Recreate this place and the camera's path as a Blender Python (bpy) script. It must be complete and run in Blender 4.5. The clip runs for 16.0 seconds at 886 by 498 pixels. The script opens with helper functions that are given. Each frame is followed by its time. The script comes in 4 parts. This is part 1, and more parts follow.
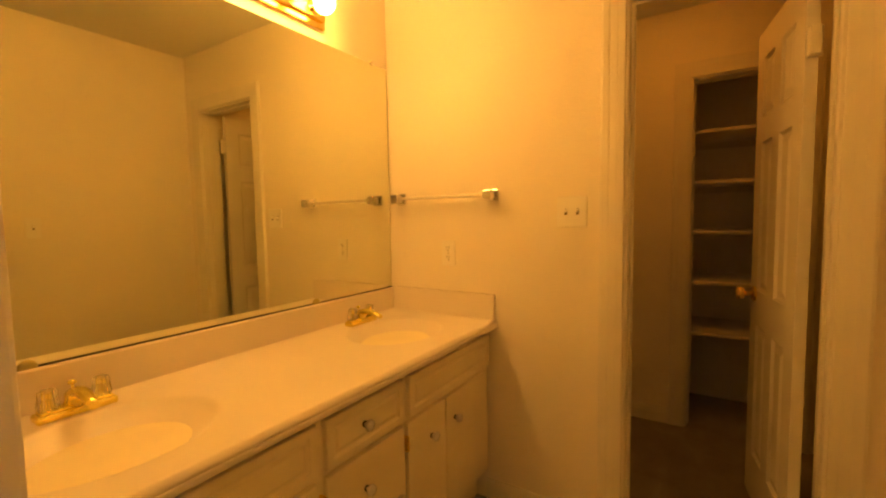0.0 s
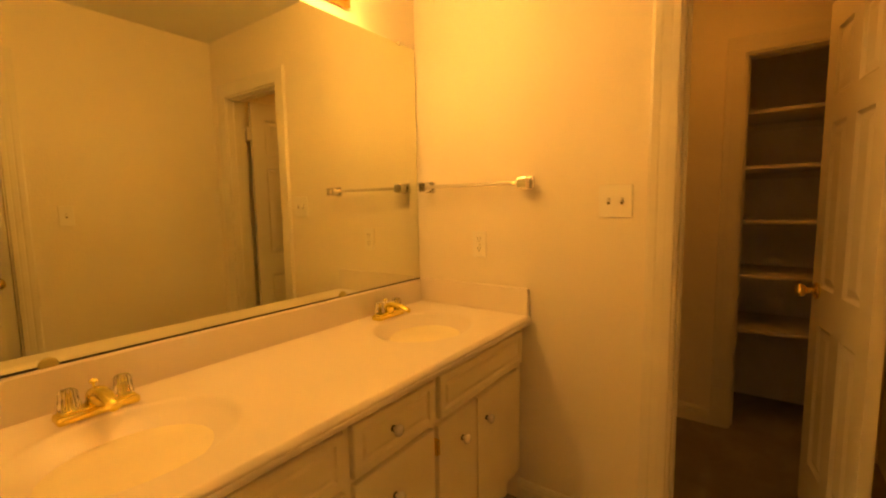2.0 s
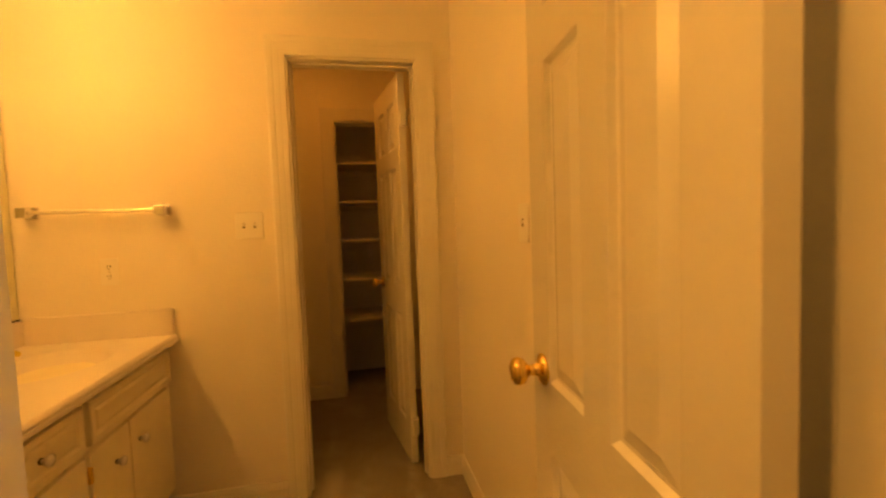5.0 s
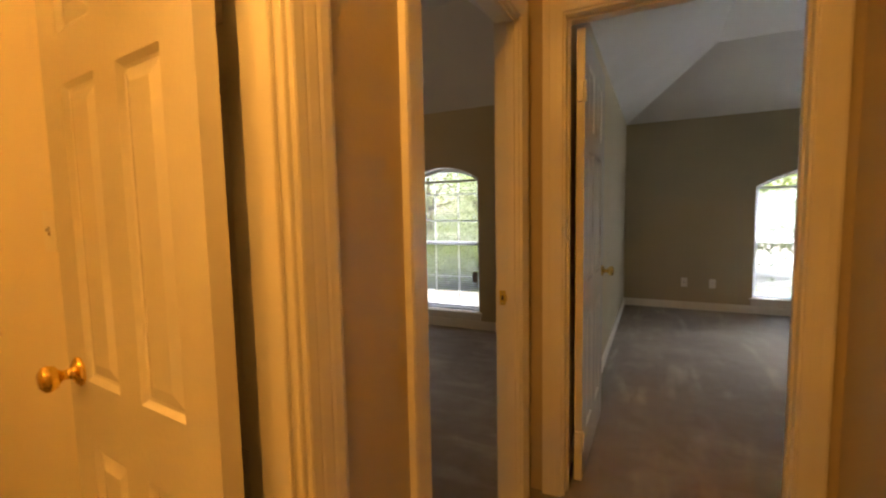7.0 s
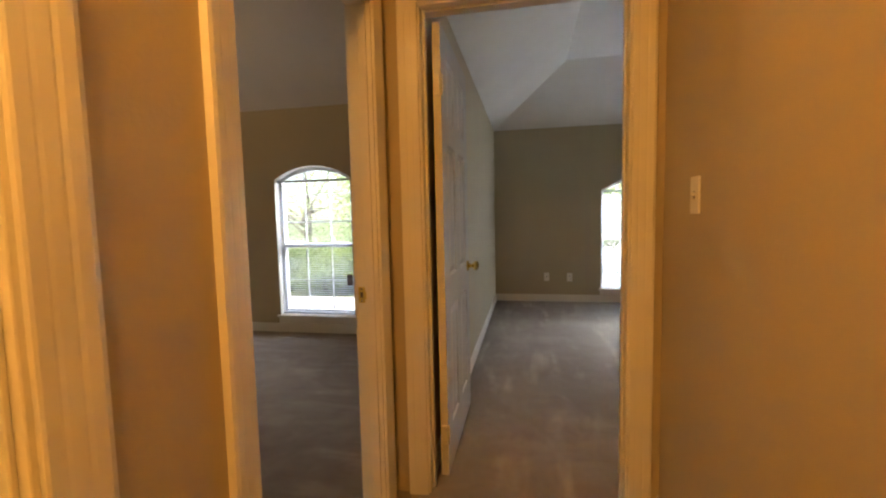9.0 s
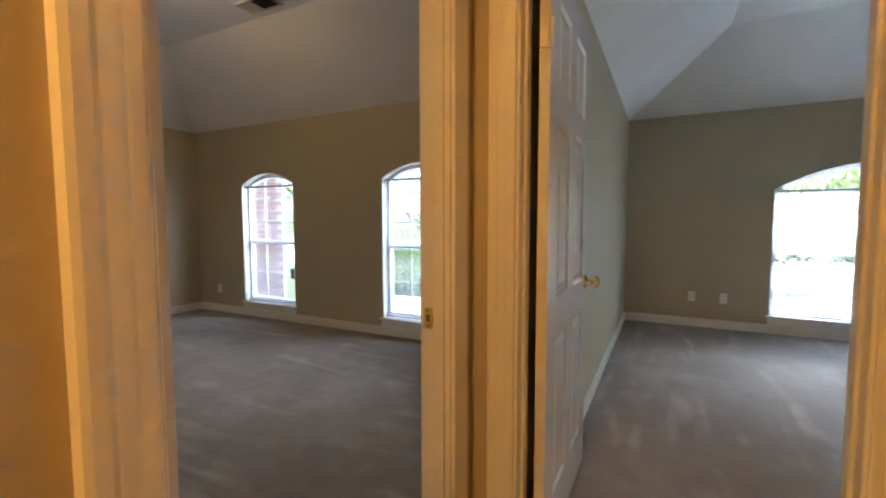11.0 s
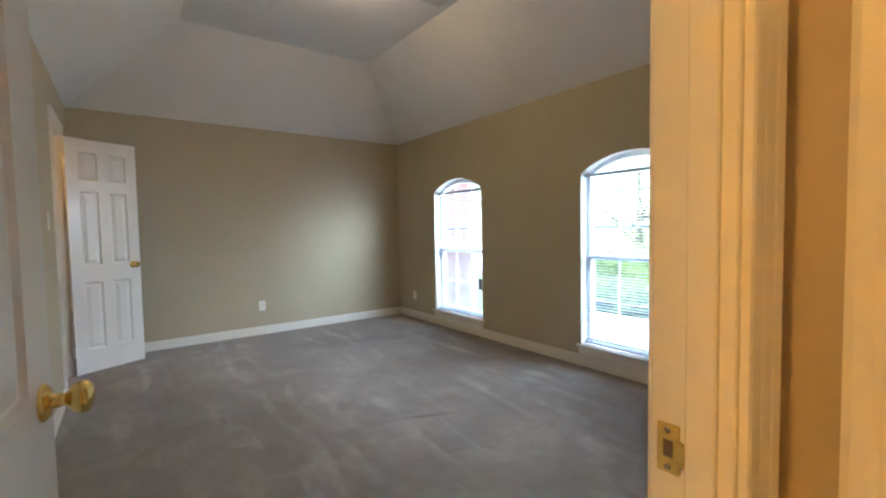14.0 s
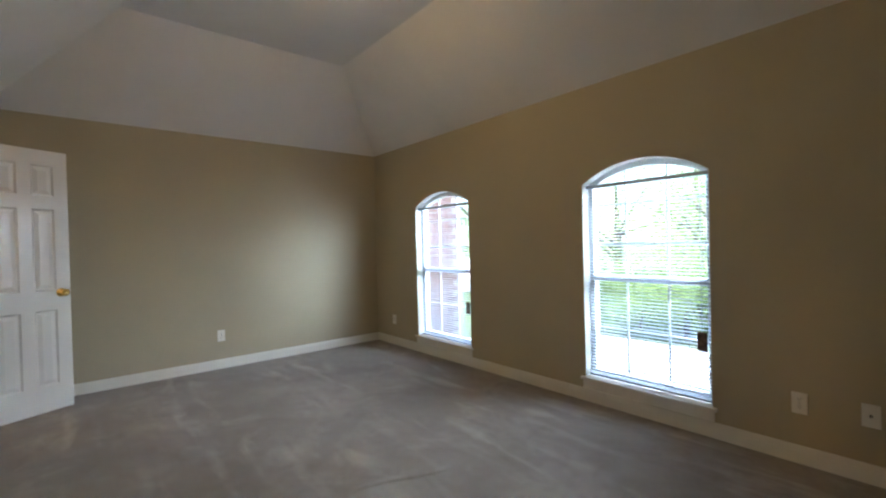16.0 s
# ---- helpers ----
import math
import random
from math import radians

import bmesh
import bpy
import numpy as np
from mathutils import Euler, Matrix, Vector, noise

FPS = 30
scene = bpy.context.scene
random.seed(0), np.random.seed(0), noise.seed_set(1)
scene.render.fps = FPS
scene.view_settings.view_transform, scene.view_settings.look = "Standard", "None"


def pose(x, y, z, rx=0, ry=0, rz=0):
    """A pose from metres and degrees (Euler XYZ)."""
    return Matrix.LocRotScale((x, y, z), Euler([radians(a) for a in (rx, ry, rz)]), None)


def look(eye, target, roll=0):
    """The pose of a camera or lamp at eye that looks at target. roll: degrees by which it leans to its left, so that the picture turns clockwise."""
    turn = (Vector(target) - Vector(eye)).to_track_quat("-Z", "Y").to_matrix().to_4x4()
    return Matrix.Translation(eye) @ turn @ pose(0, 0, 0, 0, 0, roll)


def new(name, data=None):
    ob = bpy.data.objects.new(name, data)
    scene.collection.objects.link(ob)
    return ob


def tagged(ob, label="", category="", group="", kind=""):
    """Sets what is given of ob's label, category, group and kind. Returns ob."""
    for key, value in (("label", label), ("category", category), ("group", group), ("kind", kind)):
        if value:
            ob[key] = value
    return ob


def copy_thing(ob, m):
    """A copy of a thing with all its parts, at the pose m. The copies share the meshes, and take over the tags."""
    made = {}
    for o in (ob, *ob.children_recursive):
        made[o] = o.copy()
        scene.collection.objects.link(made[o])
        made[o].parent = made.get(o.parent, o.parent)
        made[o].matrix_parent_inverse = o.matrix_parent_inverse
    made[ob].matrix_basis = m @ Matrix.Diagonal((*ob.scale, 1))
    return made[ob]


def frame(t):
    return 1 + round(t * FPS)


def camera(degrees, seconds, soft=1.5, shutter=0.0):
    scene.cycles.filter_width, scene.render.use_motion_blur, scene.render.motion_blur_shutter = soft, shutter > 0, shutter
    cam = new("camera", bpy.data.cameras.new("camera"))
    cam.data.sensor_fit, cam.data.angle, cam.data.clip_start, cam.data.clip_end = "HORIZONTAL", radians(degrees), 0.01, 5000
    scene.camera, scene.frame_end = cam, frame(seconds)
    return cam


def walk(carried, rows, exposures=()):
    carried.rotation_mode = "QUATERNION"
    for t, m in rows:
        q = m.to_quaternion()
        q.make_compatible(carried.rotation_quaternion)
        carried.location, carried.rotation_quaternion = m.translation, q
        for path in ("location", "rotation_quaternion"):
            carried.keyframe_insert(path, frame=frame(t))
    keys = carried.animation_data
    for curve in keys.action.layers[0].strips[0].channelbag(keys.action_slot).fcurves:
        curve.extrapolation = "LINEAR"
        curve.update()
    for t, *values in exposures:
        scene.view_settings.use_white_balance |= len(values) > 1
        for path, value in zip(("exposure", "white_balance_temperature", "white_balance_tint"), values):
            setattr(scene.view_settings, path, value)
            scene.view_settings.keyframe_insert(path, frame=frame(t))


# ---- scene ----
cam = camera(91.6, 16.0, soft=2.2, shutter=0.2)
PATH = [
    (0, (1.381, -1.691, 1.275), (0.314, -0.005, 1.133), -1.0),
    (0.5, (1.343, -1.655, 1.281), (0.216, -0.012, 1.111), -0.9),
    (1, (1.311, -1.64, 1.289), (0.158, -0.018, 1.091), -0.9),
    (1.5, (1.302, -1.626, 1.295), (0.134, -0.017, 1.081), -1.0),
    (2, (1.307, -1.624, 1.291), (0.148, -0.007, 1.085), -1.0),
    (2.5, (1.322, -1.63, 1.284), (0.213, 0.024, 1.1), -1.3),
    (3, (1.378, -1.606, 1.271), (0.335, 0.09, 1.113), -1.8),
    (5.5, (1.35, -2.229, 1.266), (2.16, -0.404, 1.153), -1.5),
    (6, (1.318, -2.342, 1.288), (2.482, -0.72, 1.167), -0.8),
    (6.5, (1.29, -2.381, 1.300), (2.828, -1.114, 1.139), -0.5),
    (7, (1.262, -2.394, 1.294), (3.05, -1.508, 1.124), -1.1),
    (7.5, (1.227, -2.431, 1.279), (3.138, -1.865, 1.113), -1.7),
    (8, (1.234, -2.45, 1.257), (3.199, -2.113, 1.093), -1.7),
    (10.5, (1.75, -2.492, 1.232), (3.611, -1.773, 1.091), -0.2),
    (11, (1.878, -2.442, 1.222), (3.65, -1.528, 1.086), -0.1),
    (11.5, (2.032, -2.426, 1.215), (3.67, -1.286, 1.082), -0.2),
    (12, (2.182, -2.398, 1.218), (3.658, -1.055, 1.081), -0.5),
    (12.5, (2.252, -2.366, 1.216), (3.6, -0.894, 1.084), -0.9),
    (13, (2.339, -2.282, 1.211), (3.596, -0.732, 1.086), -1.2),
    (13.5, (2.409, -2.166, 1.212), (3.617, -0.576, 1.096), -1.2),
    (14, (2.454, -2.075, 1.210), (3.641, -0.469, 1.113), -1.0),
    (14.5, (2.508, -1.96, 1.195), (3.702, -0.356, 1.125), -1.0),
    (15, (2.574, -1.834, 1.221), (3.786, -0.244, 1.16), -1.2),
    (15.5, (2.632, -1.747, 1.236), (3.862, -0.171, 1.188), -1.3),
    (16, (2.66, -1.659, 1.228), (3.94, -0.122, 1.205), -1.4),
]
walk(cam, [(t, look(eye, target, roll)) for t, eye, target, roll in PATH],
     exposures=[(0.0, 1.86, 6800, 10), (3.2, 1.86, 6850, 10), (5.3, 1.88, 6950, 12), (6.0, 1.93, 7050, 13), (6.5, 2.02, 7100, 14), (7.0, 1.95, 7200, 16), (8.2, 2.18, 7200, 17), (10.3, 2.64, 5620, 12), (11.0, 2.62, 5650, 11), (11.5, 2.52, 5800, 10), (12.0, 2.60, 5750, 9),
                (12.5, 2.98, 5500, 8), (13.0, 3.30, 5330, 6), (13.6, 3.30, 5330, 6), (14.1, 3.12, 5250, 6), (14.6, 2.88, 5200, 6), (16.0, 2.86, 5370, 6)])

# ---- daylight ----
world = bpy.data.worlds.new("sky_world")
scene.world = world
world.use_nodes = True
wn = world.node_tree.nodes
sky = wn.new("ShaderNodeTexSky")
sky.sky_type = "NISHITA"
sky.sun_disc = False
sky.sun_elevation = radians(70)
sky.sun_rotation = radians(-75)
wn["Background"].inputs["Strength"].default_value = 0.15
world.node_tree.links.new(sky.outputs["Color"], wn["Background"].inputs["Color"])

sun_data = bpy.data.lights.new("sun", "SUN")
sun_data.energy, sun_data.angle, sun_data.color = 5.0, radians(0.5), (1.0, 0.95, 0.87)
sun = new("sun", sun_data)
sun.matrix_world = look((-5.8, 1.6, 16.8), (0, 0, 0))

BULB_GLOW = 15.0
HALL_GLOW = 25.0
BED_GLOW = 4.0
WARM = (1.0, 0.460, 0.088)
WARM_BED = (1.0, 0.62, 0.28)


def skylight(name, eye, target, width, height, power):
    """Bright sky over the yard beside a window, thrown in through its opening."""
    data = bpy.data.lights.new(name, "AREA")
    data.shape, data.size, data.size_y = "RECTANGLE", width, height
    data.energy, data.color, data.spread = power, (0.88, 0.95, 1.0), radians(95)
    ob = new(name, data)
    ob.matrix_world = look(eye, target)
    return ob


skylight("skylight_far", (6.80, 0.45, 1.9), (5.55, 2.05, 0.9), 1.0, 1.6, 9.0)
skylight("skylight_near", (6.70, -1.30, 1.9), (5.55, -0.15, 0.9), 0.8, 1.6, 9.0)
skylight("skylight_far_high", (6.75, 1.65, 2.75), (5.1, 1.65, 0.9), 1.2, 1.2, 9.5)
skylight("skylight_near_high", (6.75, -0.24, 2.75), (5.1, -0.24, 0.9), 1.2, 1.2, 14.0)
skylight("skylight_rear_high", (8.70, -4.20, 2.75), (7.0, -4.20, 0.9), 2.0, 1.2, 84.0)


# ---- materials ----
def mat(name, base, rough=0.6, metal=0.0, bump=0.0, bump_scale=200.0, vary=0.06, vary_scale=3.0, spec=0.5, detail=4.0):
    m = bpy.data.materials.new(name)
    m.use_nodes = True
    n, l = m.node_tree.nodes, m.node_tree.links
    b = n["Principled BSDF"]
    b.inputs["Roughness"].default_value = rough
    b.inputs["Metallic"].default_value = metal
    b.inputs["Specular IOR Level"].default_value = spec
    co = n.new("ShaderNodeTexCoord")
    big = n.new("ShaderNodeTexNoise")
    big.inputs["Scale"].default_value = vary_scale
    big.inputs["Detail"].default_value = detail
    l.new(co.outputs["Object"], big.inputs["Vector"])
    ramp = n.new("ShaderNodeValToRGB")
    lo = [max(0.0, c * (1 - vary)) for c in base]
    hi = [min(1.0, c * (1 + vary)) for c in base]
    ramp.color_ramp.elements[0].position, ramp.color_ramp.elements[1].position = 0.3, 0.7
    ramp.color_ramp.elements[0].color, ramp.color_ramp.elements[1].color = (*lo, 1), (*hi, 1)
    l.new(big.outputs["Fac"], ramp.inputs["Fac"])
    l.new(ramp.outputs["Color"], b.inputs["Base Color"])
    if bump:
        fine = n.new("ShaderNodeTexNoise")
        fine.inputs["Scale"].default_value = bump_scale
        fine.inputs["Detail"].default_value = 3.0
        l.new(co.outputs["Object"], fine.inputs["Vector"])
        bp = n.new("ShaderNodeBump")
        bp.inputs["Strength"].default_value = bump
        bp.inputs["Distance"].default_value = 0.004
        l.new(fine.outputs["Fac"], bp.inputs["Height"])
        l.new(bp.outputs["Normal"], b.inputs["Normal"])
    return m


def glow(name, color, strength):
    m = bpy.data.materials.new(name)
    m.use_nodes = True
    b = m.node_tree.nodes["Principled BSDF"]
    b.inputs["Base Color"].default_value = (0.9, 0.9, 0.88, 1)
    b.inputs["Emission Color"].default_value = (*color, 1)
    b.inputs["Emission Strength"].default_value = strength
    return m


def carpet_material(name, stretch):
    """Cut pile: blotchy lay, trodden scuffs and broken vacuum strokes that run along the less stretched axis."""
    m = mat(name, (0.2, 0.175, 0.165), 1.0, bump=0.9, bump_scale=260, spec=0.05)
    n, l = m.node_tree.nodes, m.node_tree.links
    b = n["Principled BSDF"]
    b.inputs["Sheen Weight"].default_value = 0.25
    co = n.new("ShaderNodeTexCoord")

    def cloud(scale, detail, rough, distort, size=(1, 1, 1)):
        mp = n.new("ShaderNodeMapping")
        mp.inputs["Scale"].default_value = size
        l.new(co.outputs["Object"], mp.inputs["Vector"])
        t = n.new("ShaderNodeTexNoise")
        for key, value in (("Scale", scale), ("Detail", detail), ("Roughness", rough), ("Distortion", distort)):
            t.inputs[key].default_value = value
        l.new(mp.outputs["Vector"], t.inputs["Vector"])
        return t.outputs["Fac"]

    def spread(value, lo, hi, a, c):
        r = n.new("ShaderNodeMapRange")
        for key, v in (("From Min", lo), ("From Max", hi), ("To Min", a), ("To Max", c)):
            r.inputs[key].default_value = v
        l.new(value, r.inputs["Value"])
        return r.outputs["Result"]

    def calc(kind, p, q):
        k = n.new("ShaderNodeMath")
        k.operation = kind
        l.new(p, k.inputs[0])
        l.new(q, k.inputs[1])
        return k.outputs[0]

    lay = spread(cloud(1.5, 4.0, 0.55, 0.6), 0.32, 0.68, 0.0, 0.40)
    scuff = spread(cloud(6.0, 5.0, 0.66, 0.9), 0.32, 0.70, 0.07, 0.37)
    stroke = spread(cloud(2.4, 2.5, 0.55, 0.35, stretch), 0.50, 0.72, 0.0, 1.0)
    worn = spread(cloud(1.1, 2.0, 0.5, 0.4), 0.42, 0.58, 0.08, 0.56)
    total = calc("ADD", calc("ADD", lay, scuff), calc("MULTIPLY", stroke, worn))
    ramp = n.new("ShaderNodeValToRGB")
    e = ramp.color_ramp.elements
    e[0].position, e[1].position = 0.15, 0.95
    e[0].color = (0.226, 0.199, 0.165, 1)
    e[1].color = (0.425, 0.385, 0.334, 1)
    k = e.new(0.45)
    k.color = (0.282, 0.251, 0.212, 1)
    l.new(total, ramp.inputs["Fac"])
    grain = spread(cloud(420.0, 2.0, 0.5, 0.0), 0.3, 0.7, 0.75, 1.22)
    mx = n.new("ShaderNodeMix")
    mx.data_type, mx.blend_type = "RGBA", "MULTIPLY"
    mx.inputs["Factor"].default_value = 1.0
    l.new(ramp.outputs["Color"], mx.inputs[6])
    l.new(grain, mx.inputs[7])
    l.new(mx.outputs[2], b.inputs["Base Color"])
    return m


def glass_material(name, rough=0.0):
    m = bpy.data.materials.new(name)
    m.use_nodes = True
    b = m.node_tree.nodes["Principled BSDF"]
    b.inputs["Transmission Weight"].default_value = 1.0
    b.inputs["Roughness"].default_value = rough
    b.inputs["IOR"].default_value = 1.45
    return m


def leaf_material():
    """Thin leaves: part of the sunlight passes through them, yellower than it is thrown back."""
    m = mat("leaf", (0.17, 0.22, 0.095), 0.5, vary=0.45, vary_scale=3.0)
    n, l = m.node_tree.nodes, m.node_tree.links
    thin = n.new("ShaderNodeBsdfTranslucent")
    thin.inputs["Color"].default_value = (0.40, 0.52, 0.16, 1)
    both = n.new("ShaderNodeMixShader")
    both.inputs["Fac"].default_value = 0.5
    l.new(n["Principled BSDF"].outputs[0], both.inputs[1])
    l.new(thin.outputs[0], both.inputs[2])
    l.new(both.outputs[0], n["Material Output"].inputs["Surface"])
    return m


BATH_PAINT = mat("bath_wall_paint", (0.86, 0.81, 0.72), 0.55, bump=0.25, bump_scale=70, vary=0.025, vary_scale=1.5)
HALL_PAINT = mat("hall_wall_paint", (0.49, 0.42, 0.30), 0.6, bump=0.25, bump_scale=70, vary=0.03, vary_scale=1.5)
BED_PAINT = mat("bedroom_wall_paint", (0.475, 0.415, 0.275), 0.65, bump=0.3, bump_scale=70, vary=0.03, vary_scale=1.5)
CEIL_PAINT = mat("ceiling_paint", (0.80, 0.795, 0.77), 0.85, bump=0.5, bump_scale=45, vary=0.03, vary_scale=2.0)
TRIM = mat("trim_enamel", (0.80, 0.775, 0.70), 0.3, bump=0.08, bump_scale=40, vary=0.03, vary_scale=5.0)
DOOR_PAINT = mat("door_enamel", (0.78, 0.76, 0.70), 0.24, bump=0.12, bump_scale=90, vary=0.03, vary_scale=4.0)
CAB_PAINT = mat("cabinet_paint", (0.86, 0.79, 0.60), 0.4, bump=0.1, bump_scale=60, vary=0.04, vary_scale=6.0)
MARBLE = mat("cultured_marble", (0.80, 0.74, 0.68), 0.28, vary=0.03, vary_scale=3.0, detail=8.0)
BRASS = mat("polished_brass", (0.86, 0.62, 0.20), 0.18, 1.0, vary=0.12, vary_scale=20)
CLIP = mat("dull_clip", (0.42, 0.38, 0.16), 0.45, 0.5, vary=0.1, vary_scale=40)
GILT = mat("gilt_brass", (0.82, 0.70, 0.20), 0.2, 1.0, vary=0.1, vary_scale=20)
WORN_BRASS = mat("worn_brass", (0.66, 0.53, 0.15), 0.4, 0.6, bump=0.1, bump_scale=80, vary=0.15, vary_scale=60)
CHROME = mat("chrome", (0.75, 0.74, 0.72), 0.12, 1.0, vary=0.05, vary_scale=20)
PLATE = mat("plate_plastic", (0.86, 0.84, 0.78), 0.35, vary=0.02)
DARK = mat("dark_slot", (0.03, 0.025, 0.02), 0.6, vary=0.2)
SLOT = mat("toggle_shadow_gap", (0.14, 0.11, 0.07), 0.6, vary=0.1)
TAG = mat("printed_tag", (0.16, 0.11, 0.09), 0.6, vary=0.5, vary_scale=40)
KNOB_WHITE = mat("white_ceramic", (0.82, 0.80, 0.74), 0.15, vary=0.02)
ACRYLIC = glass_material("clear_acrylic", 0.03)
GLASS = glass_material("window_glass")
SHELF = mat("shelf_paint", (0.74, 0.70, 0.60), 0.45, vary=0.04)
VINYL = mat("white_vinyl", (0.78, 0.79, 0.80), 0.4, vary=0.02)
# white slats: the bluish tone of their shade is put into the colour
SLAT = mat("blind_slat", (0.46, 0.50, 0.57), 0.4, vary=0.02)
CARPET = carpet_material("carpet", (2.9, 0.55, 1.0))
CARPET_REAR = carpet_material("rear_carpet", (0.55, 2.9, 1.0))
BRICK = mat("red_brick", (0.22, 0.125, 0.105), 0.85, bump=0.5, bump_scale=120, vary=0.25, vary_scale=8)
MORTAR = mat("mortar", (0.42, 0.39, 0.35), 0.95, bump=0.5, bump_scale=150)
GRASS = mat("lawn", (0.10, 0.13, 0.045), 0.95, bump=0.9, bump_scale=60, vary=0.35, vary_scale=1.2)
CONCRETE = mat("pale_concrete", (0.50, 0.48, 0.45), 0.9, bump=0.3, bump_scale=80, vary=0.1, vary_scale=1.0)
LEAF = leaf_material()
BARK = mat("bark", (0.13, 0.10, 0.075), 0.95, bump=0.8, bump_scale=30, vary=0.3, vary_scale=9)
ROOF = mat("roof_shingle", (0.12, 0.11, 0.10), 0.95, bump=0.6, bump_scale=60, vary=0.2)
VENT = mat("vent_enamel", (0.62, 0.61, 0.58), 0.45, vary=0.03)
TUB = mat("tub_enamel", (0.80, 0.77, 0.70), 0.15, vary=0.02)
BULB = glow("bulb_glow", WARM, BULB_GLOW)
HALL_SHADE = glow("hall_shade_glow", WARM, HALL_GLOW)
# deep orange glow of the lamp added to brighten the compartment
FILL_SHADE = glow("fill_shade_glow", (1.0, 0.33, 0.03), 6.0)
CLOSET_BULB = glow("closet_bulb_glow", WARM, 22.0)
BED_SHADE = glow("bedroom_shade_glow", WARM_BED, BED_GLOW)
MIRROR = bpy.data.materials.new("silvered_mirror")
MIRROR.use_nodes = True
_b = MIRROR.node_tree.nodes["Principled BSDF"]
_b.inputs["Base Color"].default_value = (0.74, 0.76, 0.60, 1)
_b.inputs["Metallic"].default_value = 1.0
_b.inputs["Roughness"].default_value = 0.01


# ---- mesh helpers ----
def add_box(bm, x0, x1, y0, y1, z0, z1, bevel=0.0, seg=2):
    x0, x1 = min(x0, x1), max(x0, x1)
    y0, y1 = min(y0, y1), max(y0, y1)
    z0, z1 = min(z0, z1), max(z0, z1)
    v = [bm.verts.new((x, y, z)) for z in (z0, z1) for y in (y0, y1) for x in (x0, x1)]
    fs = [bm.faces.new([v[i] for i in q]) for q in ((0, 2, 3, 1), (4, 5, 7, 6), (0, 1, 5, 4), (2, 6, 7, 3), (0, 4, 6, 2), (1, 3, 7, 5))]
    if bevel:
        es = list({e for f in fs for e in f.edges})
        bmesh.ops.bevel(bm, geom=es, offset=bevel, segments=seg, profile=0.5, affect="EDGES")
    return bm


def box(*a, bevel=0.0, seg=2):
    return add_box(bmesh.new(), *a, bevel=bevel, seg=seg)


def lathe(profile, steps=24, axis="z", at=(0, 0, 0)):
    """A turned body: profile is (radius, height) from one end to the other."""
    bm = bmesh.new()
    rings = []
    for r, h in profile:
        ring = []
        for i in range(steps):
            a = 2 * math.pi * i / steps
            c, s = r * math.cos(a), r * math.sin(a)
            p = {"z": (c, s, h), "x": (h, c, s), "y": (s, h, c)}[axis]
            ring.append(bm.verts.new((p[0] + at[0], p[1] + at[1], p[2] + at[2])))
        rings.append(ring)
    for a, b in zip(rings, rings[1:]):
        for i in range(steps):
            j = (i + 1) % steps
            bm.faces.new((a[i], a[j], b[j], b[i]))
    bm.faces.new(list(reversed(rings[0])))
    bm.faces.new(rings[-1])
    for f in bm.faces:
        f.smooth = len(f.verts) == 4
    bmesh.ops.recalc_face_normals(bm, faces=bm.faces)
    return bm


def merge(*bms):
    out = bmesh.new()
    for b in bms:
        me = bpy.data.meshes.new("tmp")
        b.to_mesh(me)
        b.free()
        out.from_mesh(me)
        bpy.data.meshes.remove(me)
    return out


def moved(bm, m):
    bmesh.ops.transform(bm, matrix=m, verts=bm.verts)
    return bm


def prism(bm, pts, y0, y1):
    """pts: convex outline in (x, z), pushed from y0 to y1."""
    a = [bm.verts.new((x, y0, z)) for x, z in pts]
    b = [bm.verts.new((x, y1, z)) for x, z in pts]
    n = len(pts)
    fs = [bm.faces.new(a), bm.faces.new(list(reversed(b)))]
    for i in range(n):
        j = (i + 1) % n
        fs.append(bm.faces.new((a[j], a[i], b[i], b[j])))
    bmesh.ops.recalc_face_normals(bm, faces=fs)
    return bm


def mesh_of(name, bm, material):
    me = bpy.data.meshes.new(name)
    bm.to_mesh(me)
    bm.free()
    me.materials.append(material)
    return me


def thing(name, bm, material, label="", category="", group="", kind="", m=None):
    ob = new(name, mesh_of(name, bm, material))
    if m is not None:
        ob.matrix_world = m
    return tagged(ob, label, category, group, kind)


def holder(name, m, label, category, group="", kind=""):
    ob = new(name)
    ob.matrix_world = m
    ob.empty_display_size = 0.1
    return tagged(ob, label, category, group, kind)


def part(name, bm, material, parent, label=""):
    ob = new(name, mesh_of(name, bm, material))
    ob.parent = parent
    return tagged(ob, label)


def twin(name, source, parent, m):
    ob = new(name, source.data)
    ob.parent = parent
    ob.matrix_local = m
    return ob


# ---- walls: local x runs along the wall, y from its room face (0) into the wall, z up ----
def arch_z(w, s):
    """Height of a segmental arch over the opening w = (s0, s1, z0, z1, rise) at s."""
    s0, s1, z1, rise = w[0], w[1], w[3], w[4]
    half = (s1 - s0) / 2
    r = (half * half + rise * rise) / (2 * rise)
    d = s - (s0 + s1) / 2
    return z1 + rise - r + math.sqrt(max(0, r * r - d * d))


